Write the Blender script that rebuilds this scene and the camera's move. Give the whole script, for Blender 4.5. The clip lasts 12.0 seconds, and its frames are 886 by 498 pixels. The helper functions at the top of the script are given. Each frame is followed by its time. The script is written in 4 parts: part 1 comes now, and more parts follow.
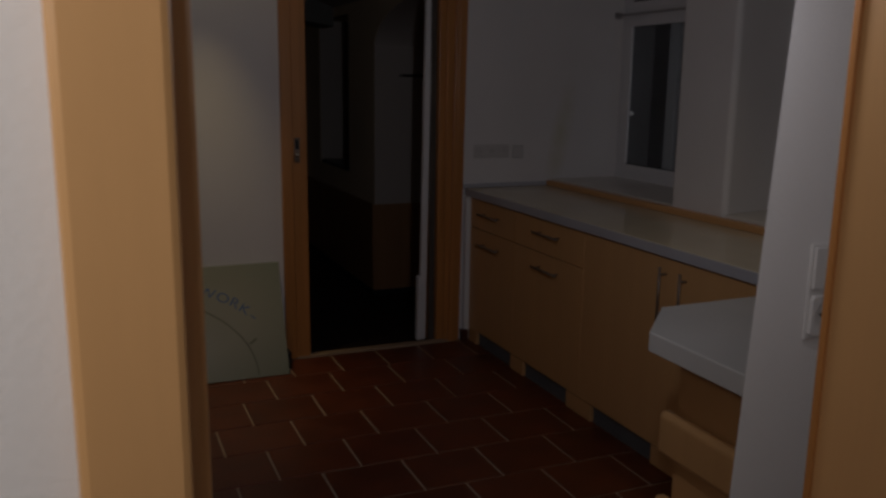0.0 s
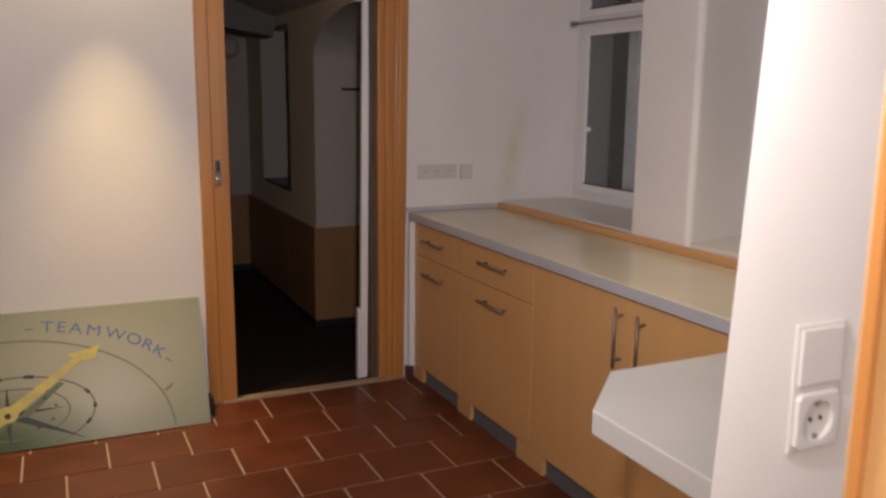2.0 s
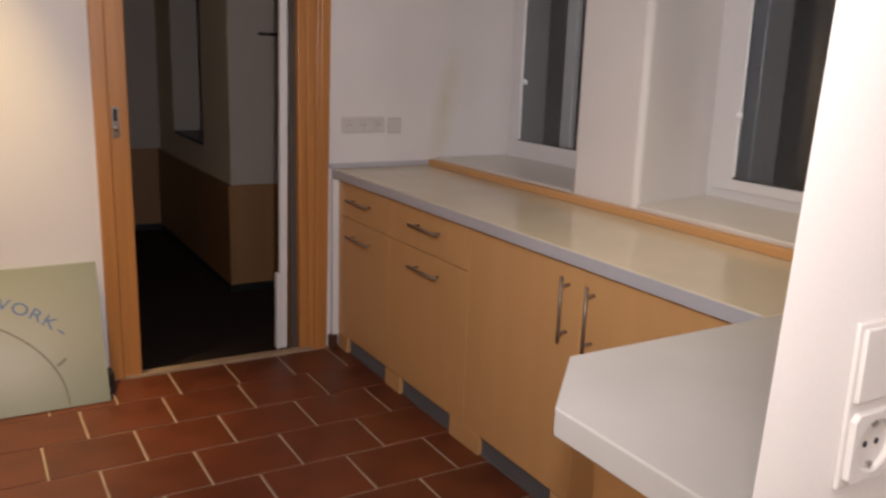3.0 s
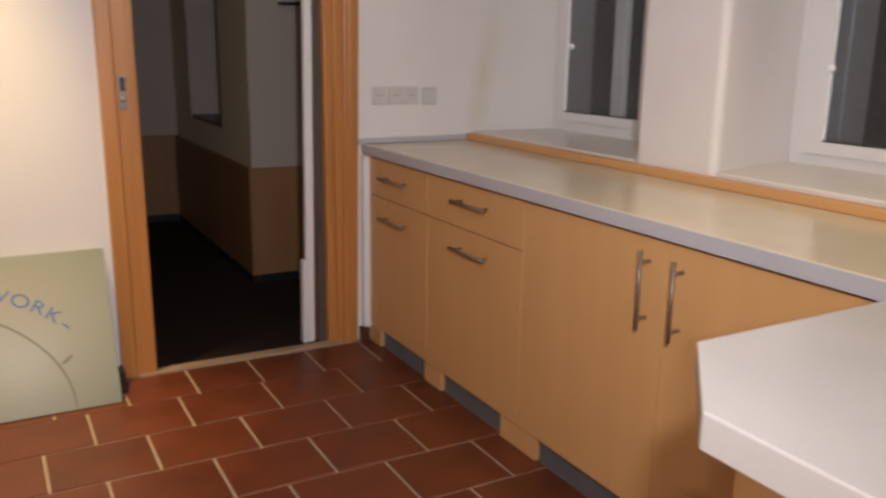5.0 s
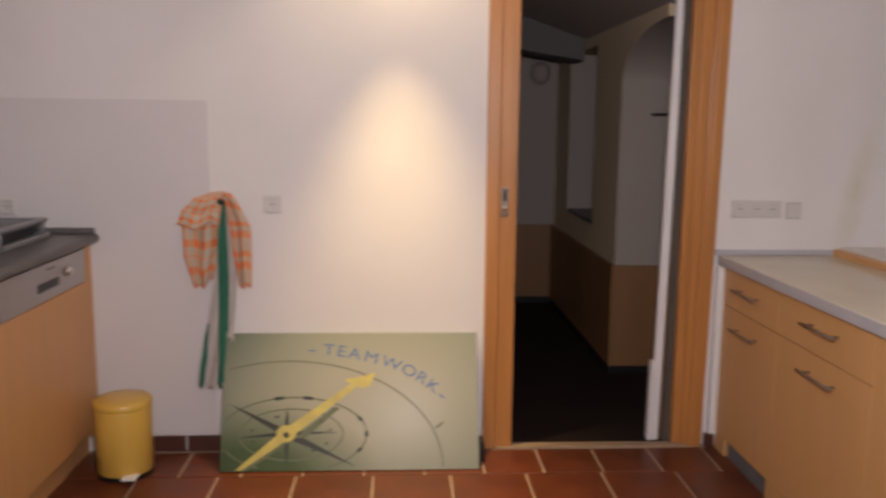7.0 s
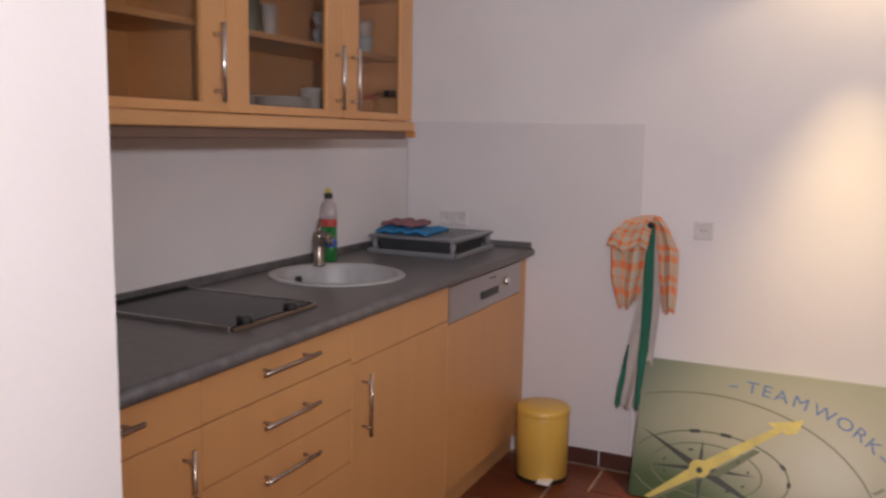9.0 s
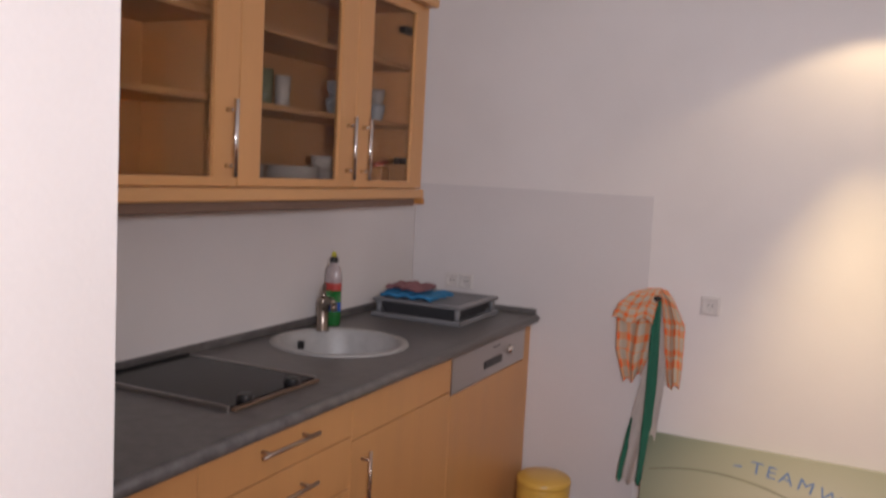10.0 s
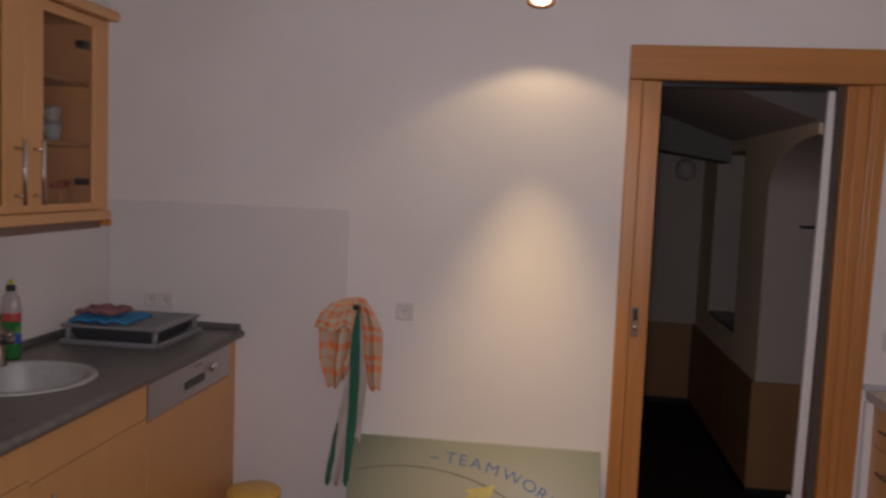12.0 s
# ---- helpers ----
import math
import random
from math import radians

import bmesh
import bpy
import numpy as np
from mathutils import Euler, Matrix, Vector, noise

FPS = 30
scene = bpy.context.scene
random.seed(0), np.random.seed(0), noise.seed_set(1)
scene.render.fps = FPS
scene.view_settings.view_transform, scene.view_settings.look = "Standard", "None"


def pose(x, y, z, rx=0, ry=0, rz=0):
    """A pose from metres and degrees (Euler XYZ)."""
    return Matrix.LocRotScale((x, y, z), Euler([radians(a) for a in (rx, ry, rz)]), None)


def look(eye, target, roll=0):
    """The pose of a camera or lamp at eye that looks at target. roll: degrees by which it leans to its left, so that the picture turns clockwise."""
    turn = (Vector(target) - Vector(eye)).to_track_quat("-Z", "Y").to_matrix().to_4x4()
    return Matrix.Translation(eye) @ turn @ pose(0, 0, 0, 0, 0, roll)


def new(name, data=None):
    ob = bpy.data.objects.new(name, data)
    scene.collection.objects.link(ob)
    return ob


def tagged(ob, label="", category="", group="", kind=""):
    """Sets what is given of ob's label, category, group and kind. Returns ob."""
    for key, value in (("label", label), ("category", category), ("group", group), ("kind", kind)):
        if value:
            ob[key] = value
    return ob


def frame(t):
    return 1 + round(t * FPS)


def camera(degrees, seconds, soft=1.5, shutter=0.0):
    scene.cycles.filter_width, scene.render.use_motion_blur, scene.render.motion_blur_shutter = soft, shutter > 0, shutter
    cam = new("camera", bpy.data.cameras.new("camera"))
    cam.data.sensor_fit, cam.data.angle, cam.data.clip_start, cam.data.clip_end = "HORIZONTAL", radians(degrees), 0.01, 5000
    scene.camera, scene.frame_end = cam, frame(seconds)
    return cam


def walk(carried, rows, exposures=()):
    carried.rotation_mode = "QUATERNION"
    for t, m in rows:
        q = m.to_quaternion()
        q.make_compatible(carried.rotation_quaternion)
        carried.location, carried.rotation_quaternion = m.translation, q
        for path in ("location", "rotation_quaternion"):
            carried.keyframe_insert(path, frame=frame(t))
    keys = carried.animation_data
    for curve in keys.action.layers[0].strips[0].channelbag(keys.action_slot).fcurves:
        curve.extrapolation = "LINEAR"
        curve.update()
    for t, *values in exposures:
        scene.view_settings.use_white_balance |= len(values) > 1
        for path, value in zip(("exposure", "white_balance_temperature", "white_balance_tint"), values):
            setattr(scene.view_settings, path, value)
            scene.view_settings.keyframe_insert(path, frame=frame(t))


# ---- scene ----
cam = camera(56.0, 12.0, soft=2.6, shutter=0.5)

PATH = [
    (0, (-1.813, -4.03, 1.388), (-1.045, -2.225, 0.996), 0.8),
    (0.5, (-1.782, -4.016, 1.393), (-0.939, -2.253, 0.969), -1.1),
    (1, (-1.762, -3.975, 1.399), (-0.856, -2.247, 0.961), -0.4),
    (1.5, (-1.706, -3.903, 1.408), (-0.743, -2.2, 0.991), 0.1),
    (2, (-1.525, -3.729, 1.401), (-0.694, -1.946, 1.037), 0.6),
    (2.5, (-1.441, -3.582, 1.387), (-0.6, -1.811, 0.991), 3.3),
    (2.7, (-1.432, -3.535, 1.383), (-0.529, -1.801, 0.96), 2.9),
    (4.3, (-1.324, -3.19, 1.195), (-0.245, -1.581, 0.698), 0.8),
    (4.5, (-1.313, -3.156, 1.197), (-0.257, -1.534, 0.693), 0.6),
    (5, (-1.325, -3.142, 1.22), (-0.384, -1.44, 0.752), 0.8),
    (5.5, (-1.34, -3.149, 1.27), (-0.589, -1.355, 0.803), 0.3),
    (6, (-1.351, -3.221, 1.34), (-0.764, -1.355, 0.923), 0.9),
    (6.5, (-1.368, -3.352, 1.358), (-0.986, -1.418, 1.024), 1.0),
    (7, (-1.318, -3.392, 1.378), (-1.21, -1.418, 1.076), 0.6),
    (7.5, (-1.304, -3.392, 1.34), (-1.497, -1.423, 1.043), 0.4),
    (7.7, (-1.305, -3.391, 1.342), (-1.6095, -1.431, 1.054), 0.5),
    (9.3, (-1.388, -3.389, 1.426), (-2.267, -1.613, 1.15), 1.5),
    (9.5, (-1.394, -3.371, 1.449), (-2.268, -1.594, 1.174), 2.1),
    (10, (-1.394, -3.368, 1.51), (-2.248, -1.569, 1.324), 3.0),
    (10.5, (-1.346, -3.383, 1.559), (-2.137, -1.549, 1.463), 3.1),
    (11, (-1.287, -3.4, 1.602), (-1.885, -1.493, 1.519), 3.9),
    (11.5, (-1.269, -3.407, 1.599), (-1.662, -1.449, 1.489), 3.9),
    (12, (-1.257, -3.41, 1.588), (-1.499, -1.432, 1.426), 2.3),
]
# seconds, stops, kelvin, tint
EXPOSURES = [
    (0.0, -3.3, 5900, 10), (0.25, -2.55, 6300, 10), (0.5, -1.8, 6600, 10), (0.75, -1.25, 6600, 10), (1.0, -0.9, 6500, 10),
    (1.5, -0.55, 6450, 12), (2.5, -0.32, 6450, 12), (4.5, 0.02, 6250, 11), (5.5, 0.1, 6550, 12), (6.5, 0.1, 6500, 14),
    (7.0, 0.05, 6400, 14), (7.5, -0.05, 6100, 13), (9.5, 0.02, 6050, 15), (10.0, -0.08, 6150, 15), (10.5, -0.2, 6400, 15),
    (11.5, -0.45, 6500, 15), (12.0, -0.82, 6300, 17),
]
walk(cam, [(t, look(eye, target, roll)) for t, eye, target, roll in PATH], EXPOSURES)

# ---- world and lights ----
world = bpy.data.worlds.new("night")
scene.world = world
world.use_nodes = True
world.node_tree.nodes["Background"].inputs[0].default_value = (0.010, 0.012, 0.016, 1)
world.node_tree.nodes["Background"].inputs[1].default_value = 0.3


def point_lamp(name, place, watts, colour, radius):
    data = bpy.data.lights.new(name, "POINT")
    data.energy, data.color, data.shadow_soft_size = watts, colour, radius
    ob = new(name, data)
    ob.location = place
    return ob


def spot_lamp(name, place, target, watts, colour, degrees, blend, radius):
    data = bpy.data.lights.new(name, "SPOT")
    data.energy, data.color, data.shadow_soft_size = watts, colour, radius
    data.spot_size, data.spot_blend = radians(degrees), blend
    ob = new(name, data)
    ob.matrix_world = look(place, target)
    return ob


# fixed stand-ins for the light carried beside the camera, at the doorway and hall
spot_lamp("doorway_standin", (-1.25, -3.23, 1.58), (-0.98, 0.0, 1.58), 124, (0.985, 0.95, 0.965), 138, 0.95, 0.045)
point_lamp("doorway_standin_spill", (-1.25, -3.23, 1.58), 22, (0.985, 0.95, 0.95), 0.045)
# both hall lights are added to brighten the entrance's left casing and wall
point_lamp("hall_fill", (-2.28, -4.02, 1.72), 46, (1.0, 0.90, 0.78), 0.06)
spot_lamp("hall_fill_beam", (-2.20, -4.10, 1.66), (-1.98, -3.60, 1.45), 62, (1.0, 0.93, 0.84), 74, 0.8, 0.05)
# the halogen spot near the far wall: its beam and the spill of its shade
spot_lamp("halogen_beam", (-1.315, -0.305, 2.226), (-1.315, -0.290, 0), 98, (1.0, 0.73, 0.32), 54, 0.85, 0.012)
spot_lamp("halogen_core", (-1.315, -0.305, 2.224), (-1.315, -0.345, 0), 70, (1.0, 0.69, 0.29), 46, 1.0, 0.012)
# the second halogen, over the window counter
spot_lamp("counter_halogen", (0.27, -2.02, 2.26), (0.25, -2.02, 0), 27, (1.0, 0.78, 0.46), 88, 1.0, 0.02)
spot_lamp("halogen_spill", (-1.315, -0.305, 2.230), (-1.315, -0.305, 0), 7.5, (1.0, 0.74, 0.38), 126, 0.3, 0.012)

# ---- materials ----


def material(name, colour, rough=0.5, metal=0.0, scale=6.0, spread=0.12, bump=0.1, grain=None, fine=90.0,
             coat=0.0, per_object=0.0, stain=0.0):
    """A surface with broad and fine variation; grain is the stretch of wood fibres along x, y, z."""
    m = bpy.data.materials.new(name)
    m.use_nodes = True
    n, k = m.node_tree.nodes, m.node_tree.links
    b = n["Principled BSDF"]
    b.inputs["Roughness"].default_value = rough
    b.inputs["Metallic"].default_value = metal
    b.inputs["Coat Weight"].default_value = coat
    b.inputs["Coat Roughness"].default_value = 0.25
    co = n.new("ShaderNodeTexCoord")
    mp = n.new("ShaderNodeMapping")
    mp.inputs["Scale"].default_value = grain or (1, 1, 1)
    k.new(co.outputs["Object"], mp.inputs["Vector"])
    broad, small = n.new("ShaderNodeTexNoise"), n.new("ShaderNodeTexNoise")
    broad.inputs["Scale"].default_value, broad.inputs["Detail"].default_value = scale, 4
    small.inputs["Scale"].default_value, small.inputs["Detail"].default_value = fine, 3
    k.new(mp.outputs[0], broad.inputs["Vector"])
    k.new(mp.outputs[0], small.inputs["Vector"])
    mix = n.new("ShaderNodeMath")
    mix.operation = "MULTIPLY_ADD"
    mix.inputs[1].default_value = 0.35
    k.new(small.outputs[0], mix.inputs[0])
    k.new(broad.outputs[0], mix.inputs[2])
    last = mix.outputs[0]
    if per_object:
        info = n.new("ShaderNodeObjectInfo")
        ad = n.new("ShaderNodeMath")
        ad.operation = "MULTIPLY_ADD"
        ad.inputs[1].default_value = per_object
        k.new(info.outputs["Random"], ad.inputs[0])
        k.new(last, ad.inputs[2])
        last = ad.outputs[0]
    ramp = n.new("ShaderNodeValToRGB")
    e = ramp.color_ramp.elements
    mid = 0.68 + per_object / 2
    e[0].position, e[1].position = max(mid - 0.32 - per_object / 2, 0), min(mid + 0.32 + per_object / 2, 1)
    e[0].color = (*[c * (1 - spread) for c in colour], 1)
    e[1].color = (*[min(c * (1 + spread), 1) for c in colour], 1)
    k.new(last, ramp.inputs[0])
    out = ramp.outputs[0]
    if stain:
        sp = n.new("ShaderNodeTexNoise")
        sp.inputs["Scale"].default_value, sp.inputs["Detail"].default_value = 1.7, 6
        k.new(co.outputs["Object"], sp.inputs["Vector"])
        cr = n.new("ShaderNodeValToRGB")
        cr.color_ramp.elements[0].position, cr.color_ramp.elements[1].position = 0.42, 0.72
        cr.color_ramp.elements[0].color = (1, 1, 1, 1)
        cr.color_ramp.elements[1].color = (1 - stain, 1 - stain * 1.15, 1 - stain * 1.4, 1)
        k.new(sp.outputs[0], cr.inputs[0])
        mu = n.new("ShaderNodeMix")
        mu.data_type, mu.blend_type = "RGBA", "MULTIPLY"
        mu.inputs[0].default_value = 1
        k.new(out, mu.inputs[6])
        k.new(cr.outputs[0], mu.inputs[7])
        out = mu.outputs[2]
    k.new(out, b.inputs["Base Color"])
    if bump:
        bp = n.new("ShaderNodeBump")
        bp.inputs["Strength"].default_value, bp.inputs["Distance"].default_value = bump, 0.003
        k.new(small.outputs[0], bp.inputs["Height"])
        k.new(bp.outputs[0], b.inputs["Normal"])
    rr = n.new("ShaderNodeMapRange")
    rr.inputs[1].default_value, rr.inputs[2].default_value = 0.3, 0.7
    rr.inputs[3].default_value, rr.inputs[4].default_value = rough * 0.92, min(rough * 1.08, 1)
    k.new(broad.outputs[0], rr.inputs[0])
    k.new(rr.outputs[0], b.inputs["Roughness"])
    return m


def glass(name, tint=(1, 1, 1), rough=0.0, ior=1.45):
    m = bpy.data.materials.new(name)
    m.use_nodes = True
    b = m.node_tree.nodes["Principled BSDF"]
    b.inputs["Base Color"].default_value = (*tint, 1)
    b.inputs["Transmission Weight"].default_value = 1
    b.inputs["Roughness"].default_value = rough
    b.inputs["IOR"].default_value = ior
    return m


def glowing(name, colour, strength):
    m = bpy.data.materials.new(name)
    m.use_nodes = True
    b = m.node_tree.nodes["Principled BSDF"]
    b.inputs["Emission Color"].default_value = (*colour, 1)
    b.inputs["Emission Strength"].default_value = strength
    return m


PLASTER = material("white wall paint", (0.76, 0.72, 0.70), 0.75, scale=2.5, spread=0.04, bump=0.15, fine=160, stain=0.04)
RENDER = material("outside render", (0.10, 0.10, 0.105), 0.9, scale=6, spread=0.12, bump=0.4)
CEILING = material("ceiling paint", (0.78, 0.75, 0.72), 0.8, scale=2, spread=0.03, bump=0.2, fine=120)
BEECH = material("beech veneer", (0.60, 0.332, 0.135), 0.38, scale=2.2, spread=0.055, bump=0.03, grain=(6, 6, 0.6), fine=30)
BEECH_FLAT = material("beech veneer lying", (0.58, 0.31, 0.125), 0.4, scale=2.2, spread=0.10, bump=0.04, grain=(9, 0.7, 9), fine=30)
DOORWOOD = material("varnished door wood", (0.47, 0.20, 0.055), 0.35, scale=2.4, spread=0.16, bump=0.05, grain=(14, 14, 0.6), fine=30)
DOORWOOD_X = material("varnished door wood across", (0.47, 0.20, 0.055), 0.35, scale=2.4, spread=0.16, bump=0.05, grain=(0.6, 14, 14), fine=30)
GREYTOP = material("pale laminate worktop", (0.56, 0.53, 0.50), 0.22, scale=5, spread=0.05, bump=0.02, fine=220)
# beige base colour carries part of the warm light on a greyer worktop
WARMTOP = material("warm-tinted laminate worktop", (0.62, 0.535, 0.40), 0.18, scale=5, spread=0.05, bump=0.01, fine=220)
# window-side handles look dark from dim reflections, put into this base colour
DIMSTEEL = material("satin steel, darkened", (0.24, 0.185, 0.145), 0.45, 0.6, scale=3, spread=0.06, bump=0.0)
# chrome darkened: reflections of the dim room are put into its colour
TAPSTEEL = material("chrome with dark reflections", (0.30, 0.25, 0.21), 0.28, 1.0, scale=3, spread=0.08, bump=0.0)
PELMET = material("dark brown board", (0.175, 0.105, 0.072), 0.5, scale=4, spread=0.12, bump=0.04)
# same beech for the sink side, its warmer light mixed into the colour
BEECH_WARMLIT = material("beech veneer, warm-lit tone", (0.585, 0.300, 0.112), 0.38, scale=2.2, spread=0.07, bump=0.03, grain=(6, 6, 0.6), fine=30)
WARMSTEEL = material("satin warm steel", (0.45, 0.36, 0.30), 0.28, 0.9, scale=3, spread=0.06, bump=0.0)
HOBRIM = material("brown metal rim", (0.20, 0.13, 0.085), 0.4, 0.6, scale=9, spread=0.3, bump=0.02)
SILL = material("pale sill stone", (0.70, 0.66, 0.61), 0.35, scale=6, spread=0.06, bump=0.02)
GREYEDGE = material("grey laminate edge", (0.46, 0.45, 0.48), 0.4, scale=5, spread=0.05, bump=0.02)
SLATE = material("slate grey laminate", (0.120, 0.112, 0.108), 0.34, scale=26, spread=0.42, bump=0.08, fine=150)
WALLPLATE = material("cream white plastic", (0.62, 0.585, 0.56), 0.4, scale=3, spread=0.03, bump=0.0)
WHITEGOODS = material("white plastic", (0.78, 0.77, 0.76), 0.35, scale=3, spread=0.02, bump=0.0)
PLATEGREY = material("grey-white plastic", (0.50, 0.48, 0.46), 0.4, scale=4, spread=0.04, bump=0.0)
PVC = material("white window plastic", (0.74, 0.72, 0.72), 0.3, scale=3, spread=0.02, bump=0.0)
STEEL = material("brushed steel", (0.50, 0.48, 0.47), 0.34, 1.0, scale=3, spread=0.06, bump=0.03, grain=(20, 1, 20))
CHROME = material("polished steel", (0.72, 0.70, 0.68), 0.16, 1.0, scale=3, spread=0.03, bump=0.0)
# bright white for the added balls that imitate a glint at the panes
GLINT_WHITE = material("white glint stand-in", (0.90, 0.90, 0.90), 0.2, 0.0, scale=3, spread=0.02, bump=0.0)
THRESHOLD = material("worn threshold wood", (0.33, 0.23, 0.15), 0.6, scale=6, spread=0.25, bump=0.1, grain=(1, 8, 8))
TILE = material("terracotta tile", (0.106, 0.0255, 0.0088), 0.40, scale=6, spread=0.40, bump=0.12, fine=70, per_object=0.25)
GROUT = material("grout", (0.40, 0.295, 0.21), 0.9, scale=20, spread=0.15, bump=0.3)
SKIRT = material("dark brown tile", (0.085, 0.032, 0.022), 0.35, scale=8, spread=0.2, bump=0.1)
PLINTH = material("dark grey plinth", (0.12, 0.112, 0.112), 0.55, scale=6, spread=0.15, bump=0.1)
BLACK = material("black plastic", (0.012, 0.012, 0.013), 0.35, scale=4, spread=0.1, bump=0.0)
HOB = material("black ceramic", (0.008, 0.007, 0.007), 0.22, scale=4, spread=0.1, bump=0.0)
HOB.node_tree.nodes["Principled BSDF"].inputs["Specular IOR Level"].default_value = 0.10
SINKGREY = material("grey granite composite", (0.40, 0.39, 0.38), 0.4, scale=30, spread=0.12, bump=0.06, fine=260)
RACK = material("grey rack plastic", (0.050, 0.050, 0.054), 0.4, scale=6, spread=0.1, bump=0.0)
TRAY = material("light grey tray plastic", (0.19, 0.19, 0.20), 0.35, scale=6, spread=0.08, bump=0.0)
YELLOW = material("yellow enamel", (0.66, 0.41, 0.075), 0.32, scale=5, spread=0.06, bump=0.02)
CARPET = material("dark carpet", (0.024, 0.015, 0.012), 0.95, scale=8, spread=0.3, bump=0.5, fine=300)
# corridor dimness is mixed into panelling and white; cream is lifted for grazing light
PANELLING = material("corridor wood panelling", (0.235, 0.115, 0.045), 0.5, scale=2, spread=0.1, bump=0.05, grain=(8, 8, 0.7), fine=30)
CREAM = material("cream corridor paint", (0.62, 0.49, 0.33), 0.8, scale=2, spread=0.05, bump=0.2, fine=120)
CORRIDOR_DIMMED = material("corridor white, dimmed", (0.35, 0.305, 0.27), 0.8, scale=2, spread=0.05, bump=0.2, fine=120)
SLOTDARK = material("dark pocket slot", (0.085, 0.068, 0.056), 0.9, scale=9, spread=0.2, bump=0.2)
BEAM = material("grey-green beam paint", (0.13, 0.125, 0.115), 0.8, scale=3, spread=0.1, bump=0.2, fine=120)
CARPET.node_tree.nodes["Principled BSDF"].inputs["Specular IOR Level"].default_value = 0.1
GUARD = material("grey-white splash board", (0.68, 0.645, 0.635), 0.22, scale=2, spread=0.03, bump=0.01)
COPPER = material("bronze lamp shade", (0.34, 0.19, 0.12), 0.3, 1.0, scale=5, spread=0.1, bump=0.0)
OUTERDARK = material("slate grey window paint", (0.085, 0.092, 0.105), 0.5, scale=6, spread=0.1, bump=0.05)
OUTERWOOD = material("mid grey window paint", (0.34, 0.35, 0.36), 0.5, scale=6, spread=0.1, bump=0.05)
BULB = glowing("halogen bulb", (1.0, 0.80, 0.55), 22)
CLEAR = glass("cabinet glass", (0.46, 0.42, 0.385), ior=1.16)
PANE = glass("window glass")
BLUECLOTH = material("blue cloth", (0.03, 0.20, 0.42), 0.9, scale=20, spread=0.2, bump=0.4, fine=300)
PINKCLOTH = material("dusty pink cloth", (0.24, 0.11, 0.12), 0.9, scale=20, spread=0.2, bump=0.4, fine=300)
GREENLIQ = material("green liquid bottle", (0.02, 0.16, 0.035), 0.2, scale=5, spread=0.1, bump=0.0, coat=0.3)
REDLABEL = material("red label", (0.45, 0.05, 0.04), 0.4, scale=5, spread=0.1, bump=0.0)
BLUELABEL = material("blue label", (0.03, 0.09, 0.38), 0.4, scale=5, spread=0.1, bump=0.0)
CLEARBOTTLE = material("cloudy clear plastic", (0.42, 0.36, 0.36), 0.25, scale=5, spread=0.1, bump=0.0)
YELLOWCAP = material("yellow cap", (0.55, 0.50, 0.04), 0.4, scale=5, spread=0.1, bump=0.0)
# white china and the beakers are greyed to hold the cabinet's dimness
CHINA = material("dimmed white china", (0.46, 0.43, 0.40), 0.2, scale=5, spread=0.03, bump=0.0)
BLUECHINA = material("pale blue china", (0.40, 0.45, 0.49), 0.25, scale=9, spread=0.25, bump=0.0)
GREENGLASS = material("green beaker", (0.15, 0.17, 0.10), 0.25, scale=5, spread=0.1, bump=0.0)
REDPLASTIC = material("red plastic", (0.5, 0.10, 0.06), 0.35, scale=5, spread=0.1, bump=0.0)
GREENCLOTH = material("green towel stripe", (0.022, 0.135, 0.085), 0.95, scale=14, spread=0.15, bump=0.5, fine=400)
WHITECLOTH = material("off-white towel", (0.52, 0.46, 0.42), 0.95, scale=14, spread=0.10, bump=0.5, fine=400)
INK = material("print dark olive", (0.018, 0.022, 0.012), 0.5, scale=9, spread=0.2, bump=0.0)
SHADEINK = material("print dark green", (0.095, 0.11, 0.05), 0.5, scale=9, spread=0.2, bump=0.0)
FAINTINK = material("print faint grey", (0.150, 0.150, 0.095), 0.5, scale=9, spread=0.2, bump=0.0)
RINGINK = material("print grey-green", (0.105, 0.115, 0.065), 0.5, scale=9, spread=0.2, bump=0.0)
BLUEINK = material("print blue", (0.075, 0.130, 0.275), 0.5, scale=9, spread=0.1, bump=0.0)
YELLOWINK = material("print yellow", (0.46, 0.38, 0.085), 0.5, scale=12, spread=0.22, bump=0.0)

# ---- building helpers ----


def origin(ob):
    v = Vector((0, 0, 0))
    while ob:
        v += ob.location
        ob = ob.parent
    return v


def link(name, bm, mat, base=None, smooth=False):
    me = bpy.data.meshes.new(name)
    if base is not None:
        bmesh.ops.translate(bm, verts=bm.verts, vec=-base)
    bmesh.ops.recalc_face_normals(bm, faces=bm.faces)
    for f in bm.faces:
        f.smooth = smooth
    bm.to_mesh(me)
    bm.free()
    me.materials.append(mat)
    return new(name, me)


def part(name, bm, mat, parent, label="", smooth=False):
    ob = link(name, bm, mat, origin(parent), smooth)
    ob.parent = parent
    return tagged(ob, label)


def thing(name, place, label, category, group="", kind=""):
    ob = new(name)
    ob.location = place
    ob.empty_display_size = 0.1
    return tagged(ob, label, category, group, kind)


